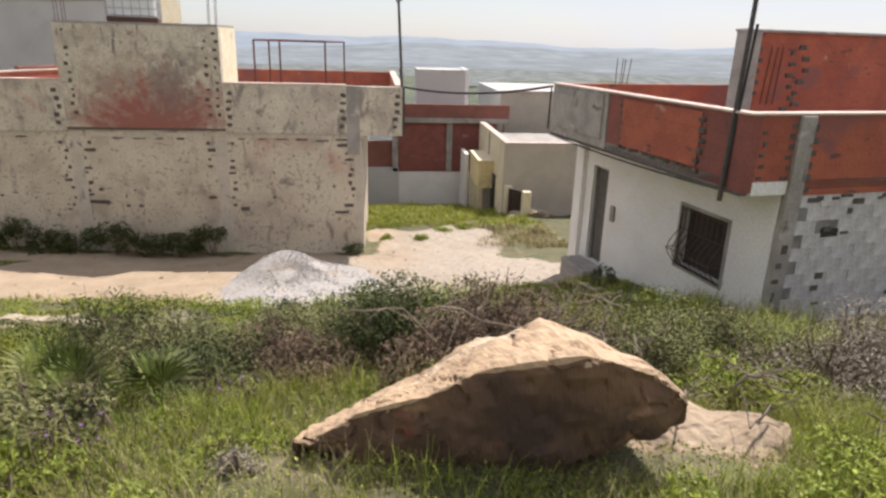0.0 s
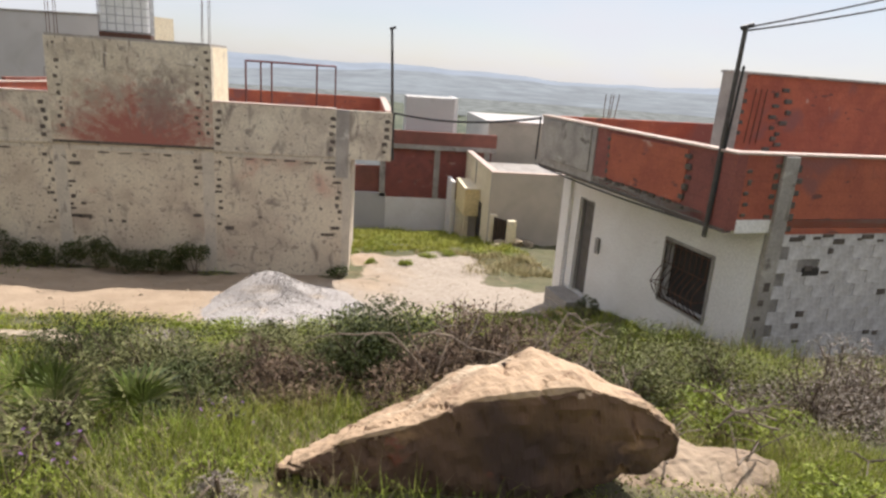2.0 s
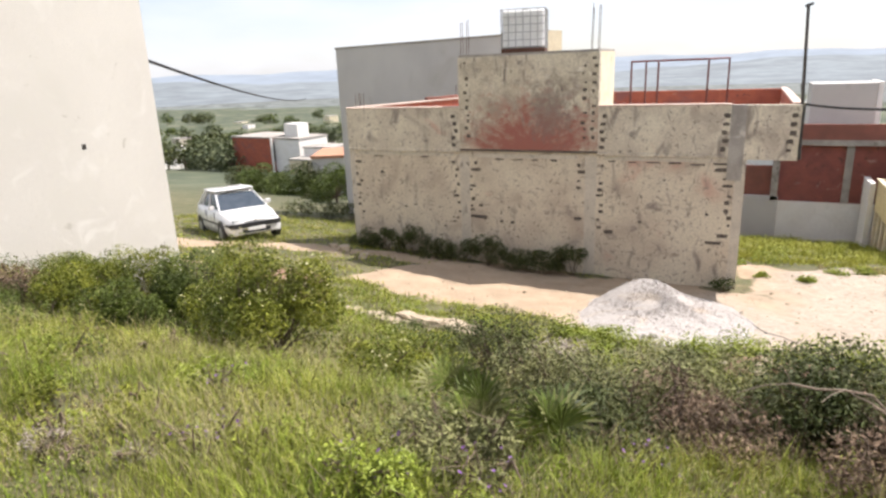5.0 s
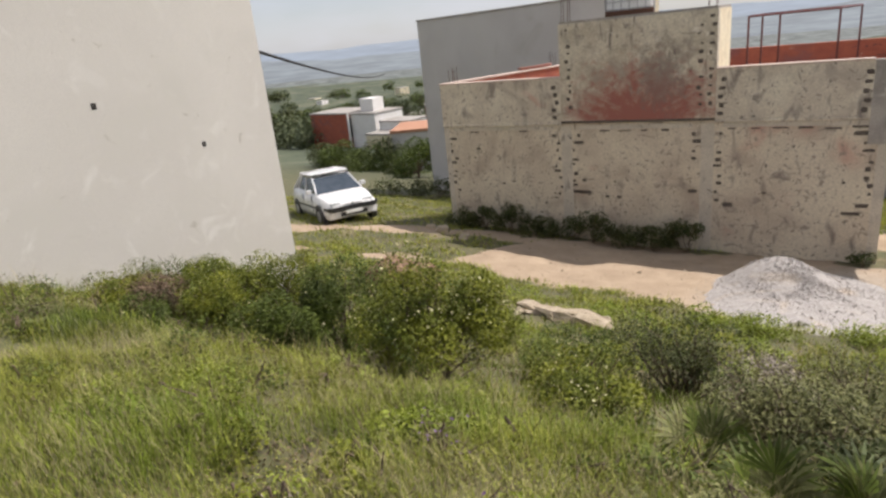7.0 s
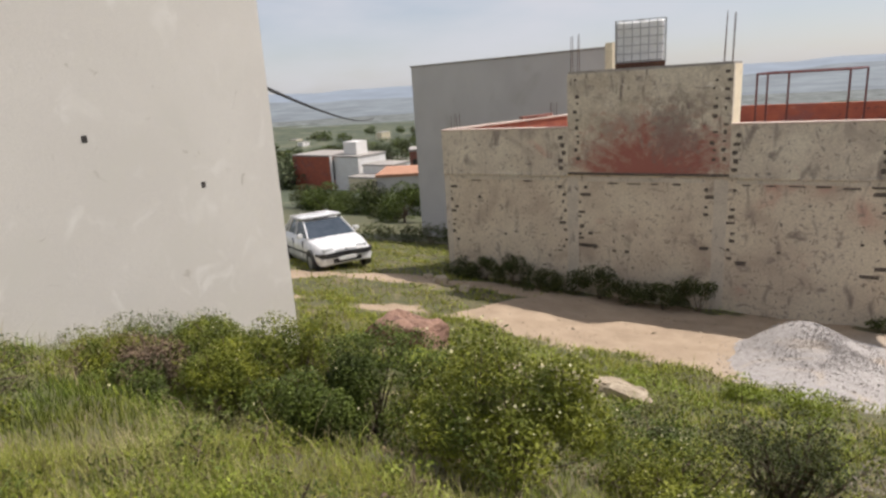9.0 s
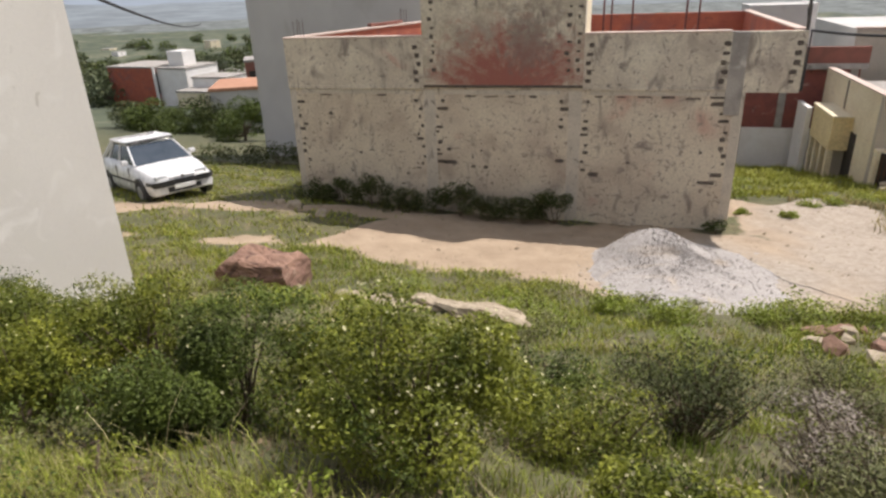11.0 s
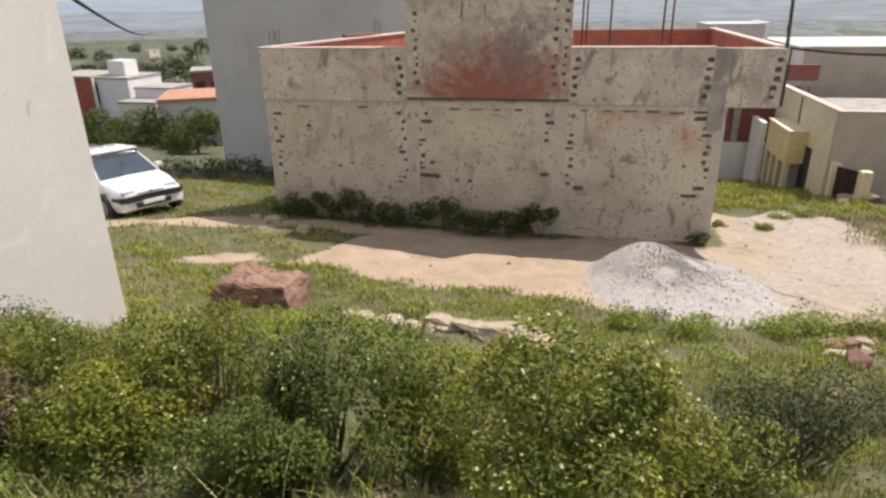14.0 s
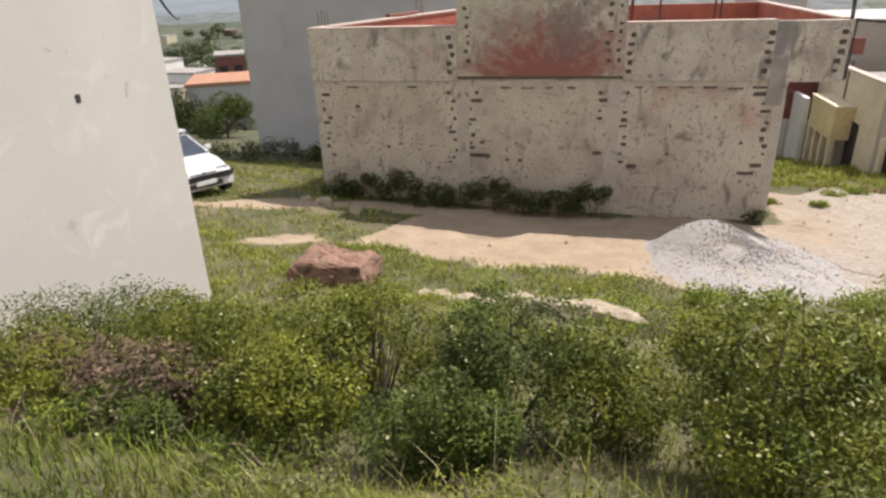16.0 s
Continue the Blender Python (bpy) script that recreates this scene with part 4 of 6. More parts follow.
# ---- cream house at the end of the lane ----
def cream_house():
    th = thing("house", pose(5.78, 26.3, 0), "cream and yellow house with bare grey side wall", "house")
    part("south_wall", box((0, 0, -6), (9, 0.25, -1.36)), M["beige"], th, "bare beige rendered wall")
    part("west_wall", box((0, 0.252, -6), (0.25, 7.2, -1.36)), M["creamwall"], th)
    part("roof", box((0.25, 0.26, -2.0), (9, 7.2, -1.9)), M["concrete"], th)
    part("parapet_cap", box((-0.03, -0.03, -1.36), (9, 0.28, -1.31), 0.008), M["cap"], th)
    part("parapet_cap", box((-0.03, 0.285, -1.36), (0.28, 7.2, -1.31), 0.008), M["cap"], th)
    # yellow upper bay standing on columns, over the far half of the front
    part("bay", box((-0.7, 2.55, -3.85), (-0.003, 5.4, -2.6)), M["yellow"], th, "yellow painted bay over the porch")
    part("bay_cap", box((-0.74, 2.5, -2.6), (-0.003, 5.45, -2.53), 0.01), M["creamwall"], th)
    for y in (2.6, 3.5, 4.35, 5.15):
        part("column", box((-0.68, y, -6.2), (-0.46, y + 0.22, -3.852), 0.01), M["creamwall"], th, "slim cream porch column")
    part("porch_back", box((-0.02, 2.95, -6.2), (-0.004, 5.4, -3.852)), M["greyhouse"], th, "shaded grey wall behind the columns")
    d = part("door", box((-0.03, 1.9, -6.0), (-0.004, 2.85, -3.1)), M["dark"], th, "tall dark open doorway")
    part("door_leaf", box((-0.42, 2.82, -6.0), (-0.035, 2.88, -3.15), 0.004), M["beige"], d, "beige door leaf standing open")
    part("gate_post", box((0.02, -0.32, -6), (0.32, -0.005, -3.12), 0.01), M["creamwall"], th, "cream gate post")
    part("gate_post", box((0.55, -1.4, -6), (0.9, -1.08, -3.12), 0.01), M["creamwall"], th, "cream gate post")
    g = Matrix.Translation((0.17, -0.32, 0)) @ Matrix.Rotation(math.atan2(-0.76, 0.5), 4, "Z")
    gate = part("gate", box((0.0, -0.02, -5.2), (0.9, 0.02, -3.2), m=g), M["dark"], th, "dark metal gate")
    for k in range(5):
        part("gate_rib", box((0.08 + 0.18 * k, -0.045, -5.1), (0.11 + 0.18 * k, -0.022, -3.25), m=g), M["steel"], gate)
    part("wall_groove", box((-0.012, 3.9, -2.5), (0.01, 4.08, -1.42)), M["gap"], th, "dark vertical groove in the wall")
    part("low_wall", box((-0.95, 5.45, -6), (-0.75, 7.2, -2.75)), M["white"], th, "white garden wall")


cream_house()


def beige_block():
    th = thing("house", pose(7.3, 36, 0), "plain beige rendered house behind the lane", "house")
    part("shell", box((0, 0, -9), (11, 8, 0.05)), M["greyhouse"], th)
    part("front", box((0.02, -0.06, -9), (11, -0.003, 0.0)), M["beige"], th)
    part("parapet", box((-0.05, -0.1, 0.052), (11, 0.15, 0.12)), M["cap"], th)


beige_block()


def red_house():
    th = thing("house", pose(1.2, 34, 0), "unfinished house of red brick and grey concrete", "house")
    part("front", box((0, 0, -8), (6, 0.25, -1.45)), M["brick_dull"], th)
    part("base_wall", box((0.35, -0.06, -8), (6, -0.003, -4.1)), M["white"], th, "white painted base wall")
    part("base_wall", box((-1.6, -0.1, -8), (0.34, 0.15, -3.9)), M["greyhouse"], th)
    part("side_wall", box((-2.4, 0.2, -8), (-0.003, 0.4, -2.5)), M["plaster_red"], th, "maroon rendered side wall")
    part("slab", box((-0.3, -0.25, -1.45), (6.2, 3, -1.2)), M["concrete"], th)
    part("parapet", box((-0.3, -0.2, -1.2), (6.2, 0.0, -0.5)), M["plaster_red"], th)
    for x in (0.0, 2.9, 5.6):
        part("column", box((x, -0.1, -4.1), (x + 0.3, -0.003, -1.45)), M["concrete"], th)
    part("stair_box", box((1.35, 1.2, -1.2), (3.95, 3.6, 1.2)), M["greyhouse"], th, "grey rendered stair box")
    part("stair_side", box((3.955, 1.15, -1.2), (4.15, 3.6, 1.25)), M["white"], th, "white edge wall")
    part("east_wall", box((5.8, 0.255, -8), (6.0, 7, -1.45)), M["brick_dull"], th)


red_house()


# ---- rocks ----
def rock_mesh(pts, seed, cuts=3, rough=0.03):
    """A boulder: the hull of its main corners, cut finer and roughened."""
    bm = bmesh.new()
    for p in pts:
        bm.verts.new(p)
    r = bmesh.ops.convex_hull(bm, input=bm.verts)
    bmesh.ops.delete(bm, geom=[g for g in r["geom_interior"] if isinstance(g, bmesh.types.BMVert)], context="VERTS")
    bmesh.ops.triangulate(bm, faces=bm.faces)
    for k in range(cuts):
        bmesh.ops.subdivide_edges(bm, edges=bm.edges, cuts=1, use_grid_fill=True)
        bmesh.ops.triangulate(bm, faces=bm.faces)
    bm.normal_update()
    off = Vector((seed * 3.1, seed * 1.7, seed))
    for v in bm.verts:
        d = noise.noise(v.co * 2.3 + off) * rough + noise.noise(v.co * 7 + off) * rough * 0.5 + noise.noise(v.co * 19 + off) * rough * 0.25
        v.co += v.normal * d
    return bm


def big_rock():
    """A tilted slab: top surface leaning back, broken front face, undercut foot."""
    n = 40
    xs = np.linspace(0.0, 1.6, n)
    rows = []
    ridge_y = np.interp(xs, [0, 0.3, 0.85, 1.12, 1.35, 1.6], [2.32, 2.45, 2.63, 2.64, 2.5, 2.16])
    ridge_z = np.interp(xs, [0, 0.3, 0.55, 0.85, 0.95, 1.12, 1.35, 1.6], [1.10, 1.19, 1.27, 1.40, 1.41, 1.50, 1.45, 1.37])
    edge_y = np.interp(xs, [0, 0.3, 0.75, 1.14, 1.6], [2.31, 2.2, 2.1, 2.05, 2.08])
    edge_z = np.interp(xs, [0, 0.12, 0.3, 0.53, 0.75, 1.14, 1.46, 1.6], [1.09, 1.15, 1.29, 1.38, 1.52, 1.60, 1.51, 1.36])
    foot_z = np.interp(xs, [0, 0.2, 0.3, 0.78, 1.13, 1.5, 1.6], [1.07, 1.08, 0.98, 1.0, 1.03, 1.2, 1.33])
    foot_y = edge_y + np.interp(xs, [0, 0.3, 1.2, 1.6], [0.0, 0.03, 0.09, 0.01])
    end = np.interp(xs, [0, 0.08, 1.5, 1.6], [0.05, 1, 1, 0.1])
    rows.append((ridge_y + 0.5 * end, np.interp(xs, [0, 0.2, 1.2, 1.42, 1.6], [0.95, 0.45, 0.45, 0.9, 1.2])))
    rows.append((ridge_y + 0.32 * end, ridge_z - 0.22 * end))
    rows.append((ridge_y, ridge_z))
    for f in (0.25, 0.5, 0.75, 0.93):
        rows.append((ridge_y + (edge_y - ridge_y) * f, ridge_z + (edge_z - ridge_z) * f + 0.012 * math.sin(f * 3.1)))
    rows.append((edge_y, edge_z))
    for f in (0.08, 0.3, 0.55, 0.8):
        rows.append((edge_y + (foot_y - edge_y) * f - 0.02 * end * math.sin(f * 3.1), edge_z + (foot_z - edge_z) * f))
    rows.append((foot_y, foot_z))
    rows.append((foot_y + 0.16 * end, foot_z - 0.08))
    rows.append((foot_y + 0.30 * end, np.interp(xs, [0, 0.2, 1.2, 1.42, 1.6], [0.98, 0.5, 0.5, 0.98, 1.24])))
    bm = bmesh.new()
    grid = [[bm.verts.new((x, y, z)) for x, y, z in zip(xs, ry, rz)] for ry, rz in rows]
    for a, c in zip(grid, grid[1:]):
        for k in range(n - 1):
            bm.faces.new((a[k], a[k + 1], c[k + 1], c[k]))
    bm.faces.new([g[0] for g in grid])
    bm.faces.new([g[-1] for g in grid][::-1])
    bmesh.ops.triangulate(bm, faces=[f for f in bm.faces if len(f.verts) > 4])
    bmesh.ops.recalc_face_normals(bm, faces=bm.faces)
    bmesh.ops.subdivide_edges(bm, edges=bm.edges, cuts=2, use_grid_fill=True)
    bm.normal_update()
    moves = []
    for v in bm.verts:
        p = v.co
        d = 0.030 * noise.noise(p * 3.1) + 0.020 * noise.noise(p * 7.5 + Vector((3, 1, 2))) + 0.010 * noise.noise(p * 19) + 0.005 * noise.noise(p * 47)
        crack = noise.noise(p * Vector((4.0, 4.0, 9.0)) + Vector((7, 7, 7)))
        d -= 0.02 * max(0.0, 1 - abs(crack) * 14)
        moves.append((v, v.normal * d))
    for v, d in moves:
        v.co += d
    bm.normal_update()
    # Faces below the front edge take the stained brown with shade in its colour.
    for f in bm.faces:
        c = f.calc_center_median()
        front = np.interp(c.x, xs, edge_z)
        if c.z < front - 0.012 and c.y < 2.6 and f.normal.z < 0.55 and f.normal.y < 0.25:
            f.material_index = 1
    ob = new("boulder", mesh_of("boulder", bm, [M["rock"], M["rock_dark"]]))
    tagged(ob, "large pale sandstone boulder with a tilted flat top", "boulder")
    bm = rock_mesh([(1.35, 2.35, 0.55), (1.42, 2.2, 0.78), (1.5, 2.32, 0.93), (1.70, 2.45, 1.02), (2.0, 2.52, 0.97), (2.48, 2.66, 0.84), (1.62, 2.08, 0.80), (1.95, 2.18, 0.86), (2.36, 2.38, 0.76), (2.25, 3.0, 0.5), (1.5, 3.0, 0.6), (1.7, 2.9, 0.92), (2.1, 2.85, 0.86), (1.8, 2.0, 0.6), (2.45, 2.3, 0.55)], 5, 4, 0.045)
    ob = new("boulder", mesh_of("boulder", bm, M["rock_slab"]))
    tagged(ob, "flat pale sandstone slab half sunk in grass", "boulder")


big_rock()


SLOPE_TUFTS = []


def stone(x, y, s, material, label, rz=None, seed=1, name="stone"):
    r = random.Random(seed)
    pts = []
    for i in range(18):
        v = Vector((r.gauss(0, 1), r.gauss(0, 1), r.gauss(0, 1))).normalized()
        v = v / max(abs(v.x), abs(v.y), abs(v.z)) ** 0.75
        pts.append((v.x * s[0], v.y * s[1], v.z * s[2]))
    bm = rock_mesh(pts, seed, 2, 0.06 * max(s))
    ob = new(name, mesh_of(name, bm, material))
    ob.location = (x, y, gz(x, y) + s[2] * 0.22)
    ob.rotation_euler = (0, 0, r.uniform(0, 6) if rz is None else rz)
    return tagged(ob, label, name)




def red_boulder():
    """A blocky boulder with a nearly flat top and a broken front."""
    r = random.Random(4)
    pts = [(sx * 0.60 * f + r.uniform(-0.09, 0.09), sy * 0.40 * f + r.uniform(-0.07, 0.07), z + r.uniform(-0.05, 0.05)) for z, f in ((-0.35, 0.95), (0.0, 1.04), (0.27, 0.97), (0.43, 0.74)) for sx in (-1, -0.35, 0.35, 1) for sy in (-1, 1)]
    ob = new("boulder", mesh_of("boulder", rock_mesh(pts, 3, 3, 0.07), M["rock_red"]))
    ob.matrix_world = pose(-7.95, 9.75, gz(-7.95, 9.75) + 0.1, 0, 4, 6)
    tagged(ob, "reddish brown boulder in the grass", "boulder")


red_boulder()
for i in range(9):
    stone(-6.5 + i * 0.33, 9.5 - i * 0.06 + RNG.uniform(-0.15, 0.15), (RNG.uniform(0.12, 0.3), RNG.uniform(0.1, 0.2), RNG.uniform(0.05, 0.11)), M["rock_pale"], "pale limestone outcrop stone in the grass", seed=20 + i)
for i, (x, y, s) in enumerate([(-4.25, 9.0, 0.75), (-4.9, 9.3, 0.45), (-3.8, 8.75, 0.4)]):
    stone(x, y, (s, s * 0.35, 0.15), M["rock_pale"], "long pale limestone slab lying in grass", -0.3, seed=40 + i)
for i, (x, y, s) in enumerate([(-10.6, 15.5, 0.25), (-11.2, 15.8, 0.16), (-9.6, 15.0, 0.2), (6.7, 25.2, 0.5), (7.3, 25.6, 0.4), (5.9, 24.8, 0.3), (6.3, 25.5, 0.45)]):
    stone(x, y, (s, s * 0.8, s * 0.6), M["rock_pale"], "rough field stone lying on the ground", seed=60 + i)
for i in range(30):
    x, y = 0.75 + RNG.gauss(0, 0.5), 9.65 + RNG.gauss(0, 0.42)
    s = RNG.uniform(0.07, 0.21)
    stone(x, y, (s, s * RNG.uniform(0.5, 0.9), s * RNG.uniform(0.45, 0.8)), M["rock_red"] if i % 3 else M["rock_pale"], "broken reddish stone in a heap of rubble" if i % 3 else "pale broken stone in a heap of rubble", seed=140 + i)
for i, (x, y, s) in enumerate([(1.4, 10.9, 0.4), (2.2, 11.0, 0.45), (-0.2, 10.6, 0.42), (0.4, 11.0, 0.4), (2.9, 10.6, 0.4), (-1.6, 9.9, 0.35), (-2.6, 10.2, 0.3)]):
    SLOPE_TUFTS.append((x, y, s))


def heap(x, y):
    r = math.hypot((x + 1.25) / 1.75, (y - 13.3) / 2.8)
    return 0.42 * max(0.0, 1 - r) ** 0.9 + 0.46 * math.exp(-(((x + 1.85) / 0.8) ** 2 + ((y - 14.4) / 0.9) ** 2)) * min(1.0, max(0.0, (1.15 - r) * 4))


def gravel_heap():
    rng = np.random.default_rng(5)
    cx, cy = -1.35, 13.4
    bm = bmesh.new()
    n = 40
    grid = {}
    for i in range(n + 1):
        for j in range(n + 1):
            x, y = cx - 2.5 + 5.0 * i / n, cy - 3.3 + 6.6 * j / n
            h = heap(x, y) - 0.03 + 0.02 * math.sin(x * 5) * math.sin(y * 4.2)
            grid[i, j] = bm.verts.new((x, y, gz(x, y) + h))
    for i in range(n):
        for j in range(n):
            bm.faces.new((grid[i, j], grid[i + 1, j], grid[i + 1, j + 1], grid[i, j + 1]))
    ob = new("gravel_heap", mesh_of("gravel_heap", bm, M["gravel"]))
    smoothed(ob)
    tagged(ob, "heap of grey crushed gravel on the sandy track", "gravel pile")
    # loose stones on the heap and around it
    v, f = [], []
    oct_v = np.array([(1, 0, 0), (-1, 0, 0), (0, 1, 0), (0, -1, 0), (0, 0, 1), (0, 0, -1)], float)
    oct_f = [(0, 2, 4), (2, 1, 4), (1, 3, 4), (3, 0, 4), (2, 0, 5), (1, 2, 5), (3, 1, 5), (0, 3, 5)]
    for k in range(6000):
        a, r = rng.uniform(0, 2 * math.pi), abs(rng.normal(0, 0.55))
        if r > 1.25:
            continue
        x, y = cx + math.cos(a) * r * 1.7, cy + math.sin(a) * r * 2.2
        h = heap(x, y) - 0.02
        s = rng.uniform(0.006, 0.015) * (2.0 if rng.random() < 0.04 else 1)
        w = oct_v * rng.uniform(0.6, 1.2, (6, 1)) * s + np.array((x, y, gz(x, y) + max(h, 0)))
        o = len(v)
        v += w.tolist()
        f += [tuple(o + q for q in t) for t in oct_f]
    me = bpy.data.meshes.new("gravel")
    me.from_pydata(v, [], f)
    me.materials.append(M["gravel"])
    tagged(new("gravel", me), "loose grey gravel stones on the heap", "gravel", kind="stuff")


gravel_heap()


# ---- vegetation ----
def sheet(name, verts, faces, material, parent=None, label="", category="", kind=""):
    me = bpy.data.meshes.new(name)
    me.from_pydata(verts, [], faces)
    me.materials.append(material)
    ob = new(name, me)
    if parent is not None:
        ob.parent = parent
    return tagged(ob, label, category, "", kind)


def leaves_mesh(rng, centres, length, width):
    """Small leaves at the given centres, their faces turned mostly to the sky."""
    n = len(centres)
    up = rng.normal(0, 0.6, (n, 3)) + np.array((0, 0, 0.75))
    up /= np.linalg.norm(up, axis=1, keepdims=True)
    d = np.cross(up, rng.normal(0, 1, (n, 3)))
    d /= np.linalg.norm(d, axis=1, keepdims=True) + 1e-9
    s = np.cross(up, d)
    ln = (length * rng.uniform(0.6, 1.3, n))[:, None]
    wd = (width * rng.uniform(0.6, 1.3, n))[:, None]
    a, b, c, e = centres - d * ln / 2, centres + s * wd / 2, centres + d * ln / 2, centres - s * wd / 2
    v = np.stack([a, b, c, e], 1).reshape(-1, 3)
    i = np.arange(n) * 4
    f = np.stack([i, i + 1, i + 2, i + 3], 1)
    return v, f


def bush(name, x, y, rx, ry, h, leaf, count, ll, lw, label, category, seed, flowers=0, twigs=26, leafy=1.0, bare=0, z0=None, flower_mat="flower", hollow=0.0):
    rng = np.random.default_rng(seed)
    z = (gz(x, y) if z0 is None else z0) - 0.05
    th = thing(name, pose(x, y, z), label, category)
    # lobes of uneven size make an uneven outline
    nl = 9 + int(6 * rx)
    lobes = []
    for k in range(nl):
        a, r = rng.uniform(0, 6.28), math.sqrt(rng.uniform(0, 1)) * 0.72
        lz = rng.uniform(0.28, 0.78) * (1.05 - 0.45 * r)
        lobes.append((math.cos(a) * r * rx, math.sin(a) * r * ry, lz * h, rng.uniform(0.24, 0.40) * min(rx, ry, h * 1.1) * 1.25))
    lobes = np.array(lobes)
    pick = rng.integers(0, nl, count)
    dirs = rng.normal(0, 1, (count, 3))
    dirs /= np.linalg.norm(dirs, axis=1, keepdims=True)
    rad = rng.uniform(0.25, 1.0, count) ** 0.45
    c = lobes[pick, :3] + dirs * (rad * lobes[pick, 3])[:, None] * np.array((1.1, 1.1, 0.9))
    top = np.percentile(c[:, 2], 99)
    fit = np.array((rx / np.percentile(np.abs(c[:, 0]), 97), ry / np.percentile(np.abs(c[:, 1]), 97), h / top))
    c = c * fit
    lobes[:, :3] *= fit
    lobes[:, 3] *= fit.mean()
    c = c[c[:, 2] > 0.02 + 0.4 * h * hollow * rng.uniform(0, 1, len(c))]
    v, f = leaves_mesh(rng, c, ll, lw)
    sheet("foliage", v.tolist(), f.tolist(), leaf, th)
    bm = bmesh.new()
    for k in range(twigs):
        lb = lobes[rng.integers(0, nl)]
        tip = Vector(lb[:3]) + Vector(rng.normal(0, 1, 3)).normalized() * lb[3] * rng.uniform(0.6, 1.25 if bare else 1.0)
        base = Vector((rng.normal(0, 0.06) * rx, rng.normal(0, 0.06) * ry, 0))
        mid = base.lerp(tip, 0.5) + Vector(rng.normal(0, 0.05, 3))
        tube(bm, base, mid, 0.011, 0.007, 5)
        tube(bm, mid, tip, 0.007, 0.002, 4)
        for q in range(bare):
            s2 = mid.lerp(tip, rng.uniform(0.2, 0.9))
            tube(bm, s2, s2 + Vector(rng.normal(0, 1, 3)).normalized() * rng.uniform(0.08, 0.22), 0.004, 0.001, 3)
    part("twig_frame", bm, M["twig"], th)
    if flowers:
        pick = rng.integers(0, nl, flowers)
        dirs = rng.normal(0, 1, (flowers, 3))
        dirs[:, 2] = np.abs(dirs[:, 2])
        dirs /= np.linalg.norm(dirs, axis=1, keepdims=True)
        fc = lobes[pick, :3] + dirs * (lobes[pick, 3] * 1.03)[:, None]
        vv, ff = [], []
        for p in fc:
            o = len(vv)
            s = rng.uniform(0.006, 0.0095)
            tilt = rng.normal(0, 0.5, 2)
            vv.append((p[0], p[1], p[2]))
            for q in range(5):
                a = q * 1.2566
                vv.append((p[0] + math.cos(a) * s, p[1] + math.sin(a) * s, p[2] + s * 0.3 + math.cos(a) * s * tilt[0] + math.sin(a) * s * tilt[1]))
            ff += [(o, o + 1 + q, o + 1 + (q + 1) % 5) for q in range(5)]
        sheet("blossom", vv, ff, M[flower_mat], th)
    return th


CIST = "green cistus bush dotted with small pale flowers"
for i, (x, y, rx, ry, top, n, fl) in enumerate([
        (-3.42, 4.05, 0.55, 0.46, 1.36, 9500, 260), (-4.72, 4.5, 0.42, 0.40, 1.0, 6500, 60), (-5.5, 4.65, 0.46, 0.42, 0.90, 7000, 80),
        (-6.25, 4.6, 0.55, 0.45, 0.88, 6500, 60), (-5.0, 4.05, 0.38, 0.32, 0.92, 5500, 40), (-7.1, 4.8, 0.6, 0.5, 0.72, 5500, 40),
        (-2.6, 4.95, 0.45, 0.4, 0.42, 3600, 40), (-8.1, 5.3, 0.65, 0.6, 0.4, 4500, 30),
        (-2.25, 3.75, 0.40, 0.34, 0.80, 3600, 60), (-5.8, 4.0, 0.40, 0.34, 0.95, 5000, 40), (-3.0, 5.8, 0.45, 0.42, 0.0, 2800, 20), (-7.4, 4.2, 0.5, 0.42, 0.68, 4600, 30), (-8.3, 4.5, 0.5, 0.45, 0.55, 4200, 20), (-6.7, 3.8, 0.4, 0.34, 0.74, 3600, 20), (-4.25, 4.6, 0.38, 0.36, 0.78, 4600, 40)]):
    bush("cistus_bush", x, y, rx, ry, top - gz(x, y) + 0.05, M["leaf_green"] if i % 3 != 1 else M["leaf_mid"], int(n * 2.3), 0.033, 0.012, CIST, "bush", 311 + i, fl, 34, bare=1, hollow=0.8)
bush("brown_bush", -6.6, 4.1, 0.45, 0.36, 0.55, M["leaf_dry"], 3600, 0.05, 0.014, "half-dry brown bush beside the green ones", "bush", 24, 0, 40, bare=3)
bush("brown_bush", -7.7, 4.3, 0.5, 0.4, 0.5, M["leaf_dry"], 3000, 0.05, 0.014, "half-dry brown bush beside the green ones", "bush", 25, 0, 40, bare=3)
DARK, DULL, THORN = "dense dark green evergreen bush", "dull grey-green scrub bush", "tangled leafless brown thorn bush"
